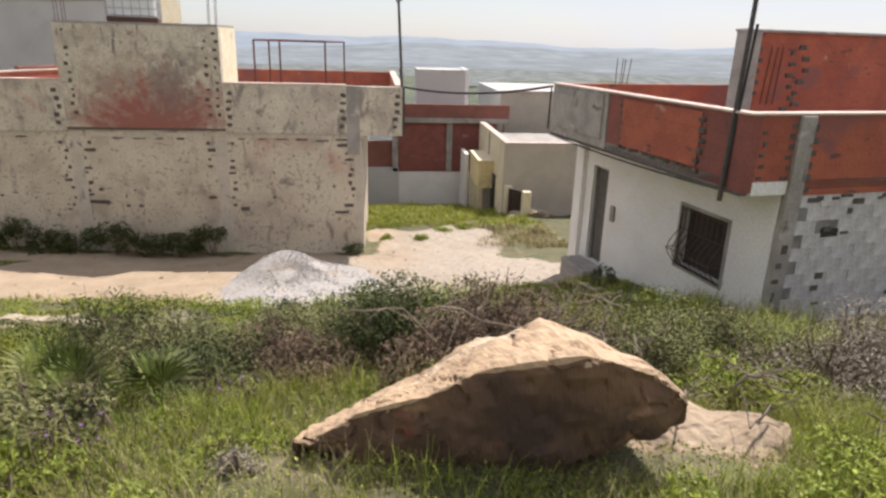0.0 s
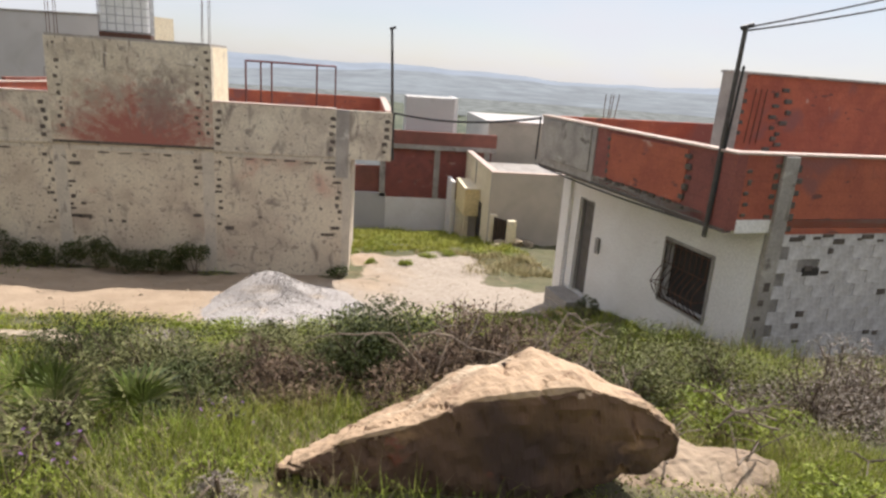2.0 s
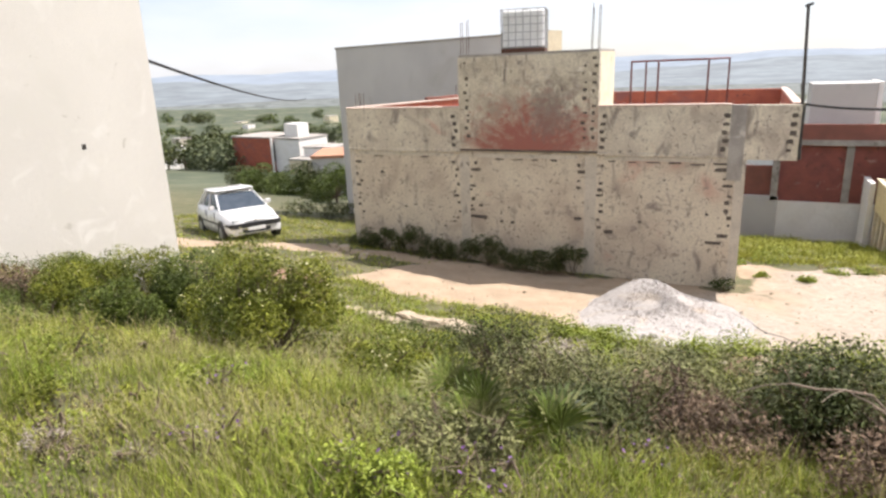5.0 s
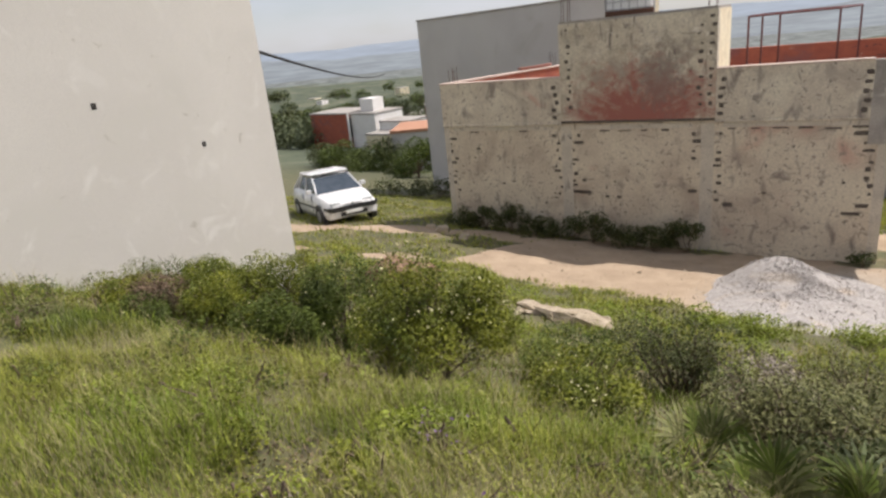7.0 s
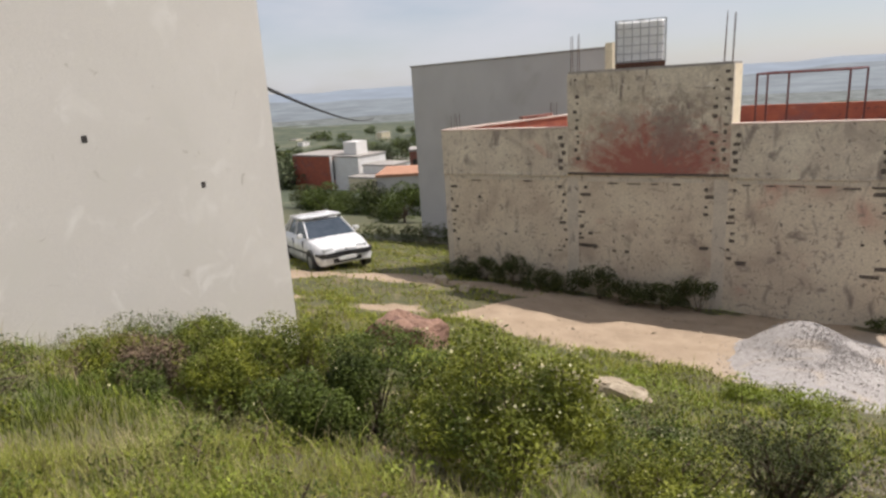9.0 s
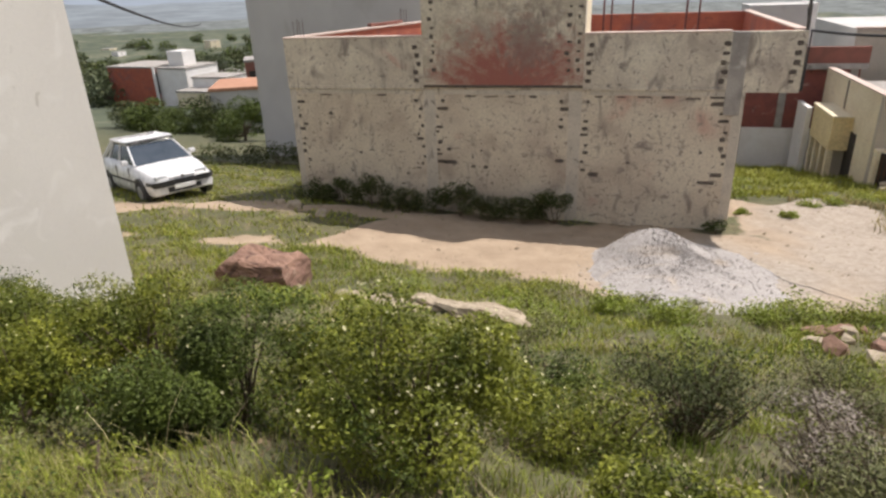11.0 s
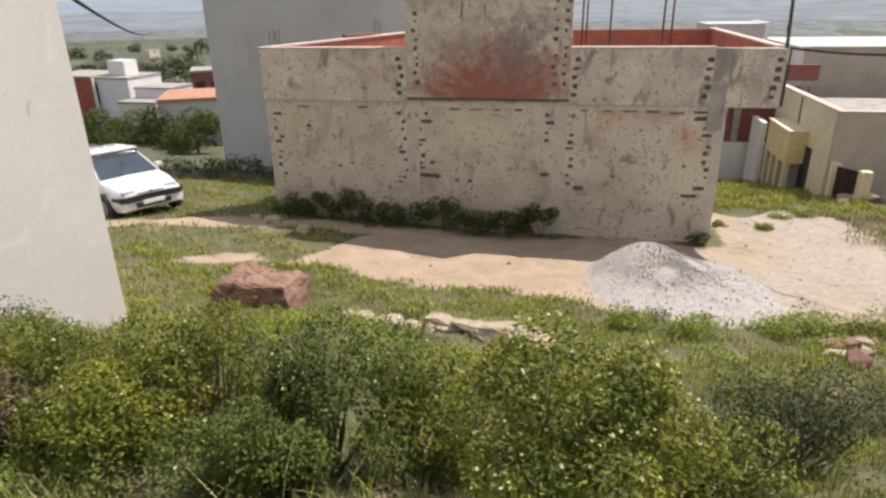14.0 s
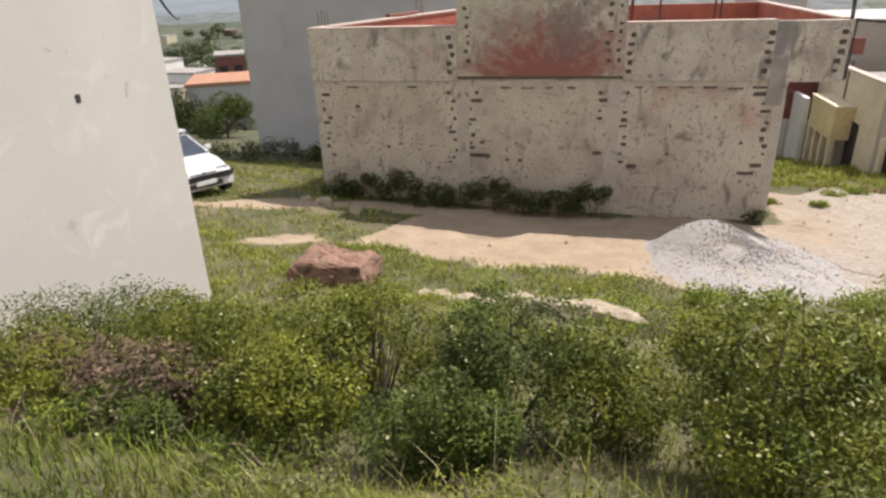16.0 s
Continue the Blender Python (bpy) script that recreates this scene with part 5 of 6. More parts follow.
for i, (x, y, rx, ry, top, mt, n, tw, ba, lb) in enumerate([
        (0.40, 4.0, 0.40, 0.38, 1.18, "leaf_dark", 7000, 40, 1, DARK), (-0.50, 4.25, 0.50, 0.42, 0.95, "leaf_grey", 5500, 70, 2, DULL),
        (-0.62, 3.35, 0.40, 0.36, 0.97, "leaf_dark", 4600, 50, 2, DARK), (-1.1, 4.25, 0.4, 0.36, 0.78, "leaf_grey", 4600, 60, 2, DULL),
        (-0.15, 3.55, 0.40, 0.32, 1.0, "leaf_dry", 3200, 80, 4, THORN), (0.75, 3.45, 0.42, 0.34, 1.1, "leaf_dry", 3200, 130, 5, THORN),
        (1.15, 3.95, 0.48, 0.40, 1.12, "leaf_dry", 3400, 140, 5, THORN), (1.65, 4.2, 0.45, 0.40, 1.0, "leaf_dry", 3000, 120, 5, THORN),
        (2.15, 4.1, 0.55, 0.45, 0.85, "leaf_grey", 4800, 60, 2, DULL), (2.7, 4.6, 0.6, 0.5, 0.7, "leaf_green", 4600, 40, 1, "green scrub behind the boulder"),
        (3.2, 4.2, 0.55, 0.45, 0.72, "leaf_grey", 4200, 60, 3, DULL), (3.45, 3.5, 0.6, 0.45, 0.86, "leaf_mauve", 2000, 110, 4, "dry mauve flowering scrub"),
        (2.75, 3.2, 0.5, 0.36, 0.82, "leaf_yellow", 2600, 60, 3, "pale green grassy scrub"), (4.1, 4.0, 0.6, 0.5, 0.85, "leaf_mauve", 2200, 100, 4, "dry mauve flowering scrub"),
        (-1.0, 2.55, 0.32, 0.25, 1.12, "leaf_grey", 2600, 50, 3, DULL),
        (-1.95, 5.5, 0.5, 0.42, 0.5, "leaf_dark", 4200, 60, 2, DARK), (-1.1, 5.0, 0.42, 0.36, 0.45, "leaf_mauve", 2600, 80, 3, "dry mauve flowering scrub"),
        (0.3, 5.6, 0.55, 0.45, 0.25, "leaf_grey", 3800, 50, 2, DULL), (1.3, 6.2, 0.6, 0.5, 0.0, "leaf_dark", 3800, 50, 2, DARK), (-0.6, 6.8, 0.55, 0.5, -0.35, "leaf_grey", 3600, 40, 2, DULL)]):
    bush("scrub_bush", x, y, rx, ry, max(top - gz(x, y) + 0.05, 0.3), M[mt], int(n * 1.6), 0.036, 0.011, lb, "bush", 31 + i, 0, tw, bare=ba, hollow=0.4)
for i, (x, y, r) in enumerate([(2.15, 1.85, 0.28), (2.5, 2.1, 0.28), (1.5, 1.7, 0.2), (-0.5, 1.75, 0.2), (0.3, 1.6, 0.18), (-1.2, 2.1, 0.2), (2.0, 1.5, 0.2), (-2.6, 2.7, 0.25)]):
    bush("green_weed", x, y, r, r * 0.8, r * 1.15, M["leaf_yellow"], 2400, 0.028, 0.012, "fresh yellow-green leafy weed", "weed", 56 + i)
for i in range(60):
    x, y = RNG.uniform(-8.5, 4.2), RNG.uniform(4.8, 11.0)
    if -2.5 < x < 2.0 and y < 6.6:
        continue
    r = RNG.uniform(0.14, 0.32)
    kind = ("leaf_yellow", "leaf_green", "leaf_yellow", "leaf_grey")[i % 4]
    bush("slope_weed", x, y, r * 1.3, r, r * RNG.uniform(0.7, 1.2), M[kind], 520, 0.055, 0.018, "fresh green weed tuft on the grassy slope", "weed", 800 + i, twigs=6)
for i, (x, y, s) in enumerate(SLOPE_TUFTS):
    bush("yellow_weed", x, y, s * 1.3, s, s * 1.1, M["leaf_yellow"], 1300, 0.06, 0.02, "bright yellow-green weed clump at the edge of the yard", "weed", 880 + i, twigs=10)
for i in range(44):
    x, y = RNG.uniform(-5.2, -1.2), RNG.uniform(1.9, 3.5)
    r = RNG.uniform(0.10, 0.22)
    bush("leafy_weed", x, y, r * 1.3, r, r * RNG.uniform(0.8, 1.3), M[("leaf_yellow", "leaf_green", "leaf_mid")[i % 3]], 420, 0.032, 0.013, "soft green leafy weed among the grass", "weed", 930 + i, twigs=8)
for i in range(22):
    x, y = RNG.uniform(-8.6, -5.2), RNG.uniform(2.3, 3.9)
    r = RNG.uniform(0.14, 0.28)
    bush("leafy_weed", x, y, r * 1.3, r, r * RNG.uniform(0.8, 1.3), M[("leaf_grey", "leaf_mid", "leaf_green")[i % 3]], 520, 0.034, 0.012, "soft green leafy weed among the grass", "weed", 990 + i, twigs=10)
for i in range(34):
    x, y = RNG.uniform(-2.9, 0.6), RNG.uniform(1.45, 3.1)
    if x > -0.15 and y > 2.0:
        continue
    kind = ("leaf_yellow", "leaf_grey", "leaf_yellow", "leaf_mauve", "leaf_green")[i % 5]
    r = RNG.uniform(0.08, 0.17)
    bush("low_weed", x, y, r, r * 0.85, r * RNG.uniform(0.9, 1.6), M[kind], 520, 0.022, 0.008, "low straggling weed, half dry, in the grass", "weed", 700 + i, twigs=12, bare=1)
for i, (x, y) in enumerate([(-0.85, 2.35), (-1.25, 2.15), (-0.35, 3.0), (-2.0, 2.1), (-2.4, 2.6)]):
    bush("violet_weed", x, y, 0.16, 0.13, 0.26, M["leaf_grey"], 160, 0.035, 0.008, "small wild plant with violet flowers", "weed", 64 + i, 18, 14, bare=1, flower_mat="violet")
for i in range(9):
    x = -10.6 + i * 0.82
    bush("wall_weed", x, 16.8 - 0.1 * (i % 2), 0.56, 0.34, 0.62 + 0.14 * (i % 3), M["leaf_dark"], 1900, 0.07, 0.03, "dark green weeds along the foot of the wall", "weed", 70 + i, twigs=8)
bush("wall_weed", -0.25, 16.9, 0.3, 0.22, 0.4, M["leaf_dark"], 600, 0.06, 0.03, "dark green weeds along the foot of the wall", "weed", 80, twigs=8)
for i, (x, y, s) in enumerate([(1.75, 18.9, 0.22), (0.7, 19.2, 0.2), (2.6, 20.6, 0.3), (4.3, 21.8, 0.4), (3.4, 20.9, 0.3), (0.9, 21.6, 0.5), (1.2, 22.6, 0.6), (-0.0, 20.5, 0.3), (4.9, 21.2, 0.35), (5.5, 20.6, 0.35)]):
    bush("green_weed", x, y, s, s, s * 0.9, M["leaf_yellow"], 500, 0.08, 0.03, "low bright green weed on bare ground", "weed", 90 + i, twigs=6)
bush("wall_weed", 4.75, 11.2, 0.25, 0.2, 0.5, M["leaf_dark"], 500, 0.06, 0.025, "dark green weeds along the foot of the wall", "weed", 101, twigs=8)
for i in range(7):
    bush("scrub_bush", -19.5 + i * 1.3 + RNG.uniform(-0.4, 0.4), 25.0 + RNG.uniform(-1, 1) - i * 0.1, 0.9, 0.7, 0.9, M["leaf_dark"], 1100, 0.11, 0.05, "dark green scrub beyond the car", "bush", 110 + i, twigs=10)


def dry_branch(x, y, z, seed, reach, rise, n=5):
    """A long bare arching twig with side twigs."""
    r = random.Random(seed)
    a = r.uniform(0, 6.28)
    th = thing("dry_branch", pose(x, y, z), "bare brown-grey dry branch arching out of the scrub", "branch")
    pts = [Vector((math.cos(a) * reach * s, math.sin(a) * reach * s, rise * math.sin(s * 2.3) + 0.03 * math.sin(s * 9 + seed))) for s in (0, 0.2, 0.4, 0.6, 0.8, 1.0)]
    bm = bmesh.new()
    sweep(bm, pts, 0.006, 5)
    part("stem", bm, M["deadwood"], th)
    for k in range(n):
        s = pts[r.randrange(1, 6)]
        e = s + Vector((r.gauss(0, 1), r.gauss(0, 1), r.gauss(0.3, 0.6))).normalized() * r.uniform(0.1, 0.25)
        bm = bmesh.new()
        sweep(bm, [s, s.lerp(e, 0.5) + Vector((0, 0, 0.015)), e], 0.003, 4)
        part("twig", bm, M["deadwood"], th)


for i in range(13):
    x, y = RNG.uniform(0.5, 1.9), RNG.uniform(3.15, 4.1)
    dry_branch(x, y, gz(x, y) + RNG.uniform(0.22, 0.4), 500 + i, RNG.uniform(0.3, 0.55), RNG.uniform(0.08, 0.22))
for i in range(7):
    x, y = RNG.uniform(1.8, 2.9), RNG.uniform(2.45, 3.0)
    dry_branch(x, y, gz(x, y) + RNG.uniform(0.18, 0.3), 540 + i, RNG.uniform(0.3, 0.5), RNG.uniform(0.0, 0.12))
for i in range(8):
    x, y = RNG.uniform(2.6, 4.2), RNG.uniform(3.1, 4.2)
    dry_branch(x, y, gz(x, y) + RNG.uniform(0.15, 0.35), 560 + i, RNG.uniform(0.2, 0.4), RNG.uniform(0.1, 0.25))


def fan_palm(x, y, seed, n=11):
    r = random.Random(seed)
    z = gz(x, y)
    th = thing("dwarf_palm", pose(x, y, z), "low dwarf fan palm with stiff grey-green leaves", "palm")
    for k in range(n):
        a, el = r.uniform(0, 6.28), r.uniform(0.5, 1.35)
        stem = r.uniform(0.10, 0.27)
        d = Vector((math.cos(a) * math.cos(el), math.sin(a) * math.cos(el), math.sin(el)))
        tip = d * stem
        side = d.cross(Vector((0, 0, 1))).normalized()
        up = side.cross(d).normalized()
        bm = bmesh.new()
        tube(bm, (0, 0, 0.02), tip, 0.006, 0.004, 4)
        for j in range(13):
            t = radians(-82 + 164 * j / 12)
            ray = (d * math.cos(t) + side * math.sin(t)).normalized()
            ln = r.uniform(0.17, 0.23)
            w = side * math.cos(t) - d * math.sin(t)
            v = [bm.verts.new(tip), bm.verts.new(tip + ray * ln * 0.55 + w * 0.010 + up * 0.01), bm.verts.new(tip + ray * ln - Vector((0, 0, 0.02))), bm.verts.new(tip + ray * ln * 0.55 - w * 0.010 + up * 0.01)]
            bm.faces.new(v)
        part("fan_leaf", bm, M["leaf_mid"] if k % 3 else M["leaf_grey"], th)


fan_palm(-1.1, 2.85, 1, 13)
fan_palm(-1.4, 3.25, 2, 9)
fan_palm(-0.75, 3.0, 3, 6)


def grass_field(name, count, x0, x1, y0, y1, h0, h1, material, label, seed, width=0.006, keep=None, segs=True):
    rng = np.random.default_rng(seed)
    x, y = rng.uniform(x0, x1, count), rng.uniform(y0, y1, count)
    k = rng.uniform(0, 1, count) > dirt_amount(x, y) * 1.02
    patch = np.sin(x * 2.1 + seed + np.sin(y * 1.3)) * np.sin(y * 2.7 - seed) + 0.8 * np.sin(x * 5.3 + y) * np.sin(y * 4.9 - x)
    k &= rng.uniform(-1.1, 1.1, count) < patch + 0.1
    if keep is not None:
        k &= keep(x, y)
    x, y = x[k], y[k]
    n = len(x)
    z = ground_z(x, y) - 0.01
    h = rng.uniform(h0, h1, n) * rng.uniform(0.6, 1.1, n) * (0.8 + 0.35 * np.sin(x * 3.3 + seed) * np.sin(y * 3.9))
    a = rng.uniform(0, 2 * np.pi, n)
    lean = rng.uniform(0.08, 1.15, n) * h
    dx, dy = np.cos(a) * lean, np.sin(a) * lean
    wx, wy = -np.sin(a + rng.normal(0, 0.6, n)) * width, np.cos(a) * width
    p0 = np.stack([x - wx, y - wy, z], 1)
    p1 = np.stack([x + wx, y + wy, z], 1)
    p2 = np.stack([x + dx * 0.35 + wx * 0.8, y + dy * 0.35 + wy * 0.8, z + h * 0.6], 1)
    p3 = np.stack([x + dx * 0.35 - wx * 0.8, y + dy * 0.35 - wy * 0.8, z + h * 0.6], 1)
    p4 = np.stack([x + dx, y + dy, z + h], 1)
    v = np.stack([p0, p1, p2, p3, p4], 1).reshape(-1, 3)
    i = np.arange(n) * 5
    q = np.stack([i, i + 1, i + 2, i + 3], 1).tolist()
    t = np.stack([i + 3, i + 2, i + 4], 1).tolist()
    sheet(name, v.tolist(), q + t, material, None, label, "grass", "stuff")


def off_rock(x, y):
    body = (x > 0.1) & (x < 2.3) & (y > 2.1) & (y < 2.9)
    foot = (x > 0.0) & (x < 1.8) & (y > 1.5) & (y < 2.3)
    return ~body & ~(foot & (np.sin(x * 91.7 + y * 57.3) < -0.35))


SLOPE = "green spring grass on the slope"
grass_field("grass", 12000, -9.0, 4.0, -2.5, 1.1, 0.05, 0.17, M["grass"], SLOPE, 16, 0.005)
grass_field("grass", 150000, -5.6, 3.4, 1.2, 3.5, 0.05, 0.21, M["grass"], SLOPE, 1, 0.0018, off_rock)
grass_field("grass", 26000, -9.1, -5.6, 1.2, 3.5, 0.05, 0.22, M["grass_dark"], SLOPE, 17, 0.003)
grass_field("grass", 48000, -5.6, 3.4, 1.2, 3.5, 0.09, 0.32, M["straw"], "dry straw-coloured grass stems on the slope", 2, 0.0011, off_rock)
grass_field("grass", 34000, -5.6, 3.4, 1.2, 3.5, 0.07, 0.26, M["grass_yellow"], "pale yellow-green grass on the slope", 18, 0.0016, off_rock)


def ground_leaves(count, x0, x1, y0, y1, size, material, label, seed):
    """Small leaves lying close over the soil, in drifts."""
    rng = np.random.default_rng(seed)
    x, y = rng.uniform(x0, x1, count), rng.uniform(y0, y1, count)
    k = (np.sin(x * 3.1 + seed + np.sin(y * 2.3)) * np.sin(y * 3.7 - seed) > rng.uniform(-1.0, 0.7, count)) & (dirt_amount(x, y) < 0.3)
    x, y = x[k], y[k]
    c = np.stack([x, y, ground_z(x, y) + rng.uniform(0.003, 0.05, len(x)) ** 1.0], 1)
    v, f = leaves_mesh(rng, c, size, size * 0.55)
    sheet("ground_cover", v.tolist(), f.tolist(), material, None, label, "ground cover", "stuff")


ground_leaves(60000, -5.6, 3.4, 1.2, 3.6, 0.020, M["clover"], "small clover-like leaves covering the soil", 5)
ground_leaves(40000, -5.6, 3.4, 1.2, 3.6, 0.024, M["litter"], "brown dry leaf litter between the plants", 6)
ground_leaves(22000, -8.5, 4.5, 3.6, 7.5, 0.036, M["litter"], "brown dry leaf litter between the plants", 8)
grass_field("grass", 80000, -9.1, 5.6, 3.3, 8.0, 0.06, 0.2, M["grass"], SLOPE, 3, 0.0035)
grass_field("grass", 22000, -9.1, 5.6, 3.3, 8.0, 0.10, 0.32, M["straw"], "dry straw-coloured grass on the slope", 4, 0.0025)
grass_field("grass", 60000, -13, 6.0, 7.8, 12.6, 0.04, 0.16, M["grass"], "short green grass on the slope", 13, 0.008)
grass_field("grass", 20000, -13, 6.0, 7.8, 12.6, 0.05, 0.18, M["straw"], "short dry grass on the slope", 14, 0.006)
grass_field("grass", 34000, -13, 6.0, 7.8, 12.8, 0.06, 0.2, M["grass_yellow"], "yellow-green grass tufts on the slope", 19, 0.007)
grass_field("grass", 40000, -22, -3, 12.0, 25, 0.04, 0.15, M["grass"], "thin short grass beside the track", 5, 0.011)
grass_field("grass", 26000, -22, -3, 12.0, 25, 0.04, 0.15, M["straw"], "thin dry grass beside the track", 6, 0.010)
grass_field("grass", 24000, -22, -7, 12.0, 25, 0.05, 0.2, M["grass_yellow"], "yellow-green grass beside the track", 20, 0.012)
grass_field("grass", 26000, -0.5, 6.5, 21.8, 33.5, 0.10, 0.32, M["grass_yellow"], "bright green grass at the end of the lane", 7, 0.016)
grass_field("grass", 9000, 2.2, 6.2, 17.5, 21.5, 0.1, 0.35, M["straw"], "dry pale grass tufts on bare ground", 8, 0.012)
grass_field("grass", 22000, 1.8, 6.5, 4.0, 9.5, 0.15, 0.5, M["grass"], "tall weeds below the white house", 9, 0.005)
grass_field("grass", 14000, 1.8, 6.5, 4.0, 9.5, 0.15, 0.55, M["straw"], "tall dry weeds below the white house", 10, 0.004)


def pebbles(count, seed):
    rng = np.random.default_rng(seed)
    x, y = rng.uniform(-12, 6, count), rng.uniform(9, 21, count)
    k = dirt_amount(x, y) > 0.35
    v, f = [], []
    shape = np.array([(1, 0, 0), (-1, 0, 0), (0, 1, 0), (0, -1, 0), (0, 0, 0.7), (0, 0, -0.5)], float)
    tri = [(0, 2, 4), (2, 1, 4), (1, 3, 4), (3, 0, 4), (2, 0, 5), (1, 2, 5), (3, 1, 5), (0, 3, 5)]
    for px, py in zip(x[k], y[k]):
        s = rng.uniform(0.01, 0.03) * (2.2 if rng.random() < 0.07 else 1)
        o = len(v)
        v += (shape * rng.uniform(0.6, 1.3, (6, 1)) * s + np.array((px, py, gz(px, py)))).tolist()
        f += [tuple(o + q for q in t) for t in tri]
    sheet("pebble_scatter", v, f, M["rock_pale"], None, "scattered pebbles and clods on the sandy track", "pebbles", "stuff")


pebbles(2600, 9)


def parapet_rubble():
    for i, (x, y) in enumerate([(-10.1, 20.8), (-9.9, 21.3), (-9.8, 21.8)]):
        bm = box((-0.28, -0.1, 0), (0.28, 0.1, 0.09), 0.01)
        ob = new("brick_plank", mesh_of("brick_plank", bm, M["plaster_red"]))
        ob.matrix_world = pose(x + 0.05, y, 1.552, 0, 0, 60 + 14 * i)
        tagged(ob, "loose reddish plank lying on the parapet", "plank")


parapet_rubble()


# ---- car ----
def build_car():
    h = Vector((0.853, -0.517))
    ctr = Vector((-13.62, 15.2)) - 1.95 * h
    z = gz(ctr.x, ctr.y)
    zf, zb = gz(ctr.x + h.x * 1.3, ctr.y + h.y * 1.3), gz(ctr.x - h.x * 1.3, ctr.y - h.y * 1.3)
    m = Matrix.Translation((ctr.x, ctr.y, (zf + zb) / 2)) @ Matrix.Rotation(math.atan2(h.y, h.x), 4, "Z") @ Matrix.Rotation(math.atan2(zb - zf, 2.6), 4, "Y") @ Matrix.Diagonal((1.05, 1.05, 1.05, 1))
    th = thing("car", m, "white five-door hatchback with black bumper strip, parked on grass", "car")

    def loft(secs):
        """Sections along x: (x, half width low, half width high, z low, z belt)."""
        bm = bmesh.new()
        prev = None
        for x, wl, wh, z0, z1 in secs:
            ring = [bm.verts.new(p) for p in ((x, -wl * 0.94, z0), (x, -wl, z0 + 0.14), (x, -wl, z0 + (z1 - z0) * 0.6), (x, -wh, z1 - 0.03), (x, -wh * 0.9, z1), (x, 0, z1 + 0.02), (x, wh * 0.9, z1), (x, wh, z1 - 0.03), (x, wl, z0 + (z1 - z0) * 0.6), (x, wl, z0 + 0.14), (x, wl * 0.94, z0))]
            if prev:
                for i in range(len(ring) - 1):
                    bm.faces.new((prev[i], prev[i + 1], ring[i + 1], ring[i]))
                bm.faces.new((prev[-1], prev[0], ring[0], ring[-1]))
            else:
                bm.faces.new(ring)
            prev = ring
        bm.faces.new(prev[::-1])
        bmesh.ops.recalc_face_normals(bm, faces=bm.faces)
        return bm

    body = loft([(-1.98, 0.70, 0.64, 0.34, 0.80), (-1.88, 0.80, 0.74, 0.24, 0.95), (-1.4, 0.84, 0.78, 0.21, 0.97), (-0.5, 0.845, 0.79, 0.21, 0.95), (0.75, 0.845, 0.78, 0.21, 0.90), (1.4, 0.83, 0.74, 0.22, 0.80), (1.80, 0.79, 0.66, 0.24, 0.70), (1.95, 0.70, 0.58, 0.30, 0.62)])
    ob = smoothed(part("body", body, M["car"], th))
    cab = bmesh.new()
    v = [cab.verts.new(p) for p in ((-1.78, -0.72, 0.94), (0.88, -0.72, 0.90), (0.88, 0.72, 0.90), (-1.78, 0.72, 0.94), (-1.18, -0.56, 1.35), (0.10, -0.57, 1.36), (0.10, 0.57, 1.36), (-1.18, 0.56, 1.35))]
    for q in ((0, 1, 5, 4), (1, 2, 6, 5), (2, 3, 7, 6), (3, 0, 4, 7), (4, 5, 6, 7)):
        cab.faces.new([v[i] for i in q])
    part("cabin_glass", cab, M["glass_dark"], th, "dark reflecting car windows")
    roof = loft([(-1.26, 0.585, 0.55, 1.32, 1.39), (-0.6, 0.615, 0.59, 1.325, 1.425), (0.02, 0.61, 0.585, 1.325, 1.41), (0.16, 0.60, 0.56, 1.31, 1.37)])
    smoothed(part("roof", roof, M["car"], th))
    for s in (-1, 1):
        for name, a, b, r in (("front_pillar", (0.88, 0.725 * s, 0.89), (0.10, 0.575 * s, 1.36), 0.026), ("middle_pillar", (-0.35, 0.735 * s, 0.92), (-0.45, 0.575 * s, 1.36), 0.03), ("rear_pillar", (-1.72, 0.72 * s, 0.93), (-1.16, 0.57 * s, 1.36), 0.06), ("quarter_pillar", (-1.25, 0.735 * s, 0.93), (-1.05, 0.575 * s, 1.36), 0.03)):
            bm = bmesh.new()
            tube(bm, a, b, r, r * 0.9, 6)
            part(name, bm, M["car"], th)
        part("mirror", box((0.52, s * 0.80 if s > 0 else -0.96, 0.93), (0.64, 0.96 if s > 0 else -0.80, 1.05), 0.02), M["car"], th)
        part("side_strip", box((-1.2, 0.842 * s - 0.012, 0.50), (1.0, 0.842 * s + 0.012, 0.56), 0.004), M["plastic"], th, "black side rubbing strip")
        part("headlight", box((1.78, 0.34 if s > 0 else -0.64, 0.575), (1.925, 0.64 if s > 0 else -0.34, 0.69), 0.02), M["lamp"], th, "clear headlight")
        for name, x0 in (("door_seam", 0.62), ("door_seam", -0.38)):
            part(name, box((x0, 0.838 * s - 0.012, 0.3), (x0 + 0.012, 0.838 * s + 0.012, 0.86)), M["plastic"], th)
        for wx in (1.25, -1.28):
            bm = bmesh.new()
            tube(bm, (wx, s * 0.70, 0.29), (wx, s * 0.86, 0.29), 0.36, 0.36, 20)
            part("wheel_arch", bm, M["plastic"], th, "dark wheel arch")
            bm = bmesh.new()
            tube(bm, (wx, s * 0.69, 0.285), (wx, s * 0.868, 0.285), 0.285, 0.285, 22)
            wheel = part("wheel", bm, M["rubber"], th, "black tyre")
            bm = bmesh.new()
            tube(bm, (wx, s * 0.86, 0.285), (wx, s * 0.878, 0.285), 0.185, 0.16, 18)
            part("hubcap", bm, M["hub"], wheel, "grey hubcap")
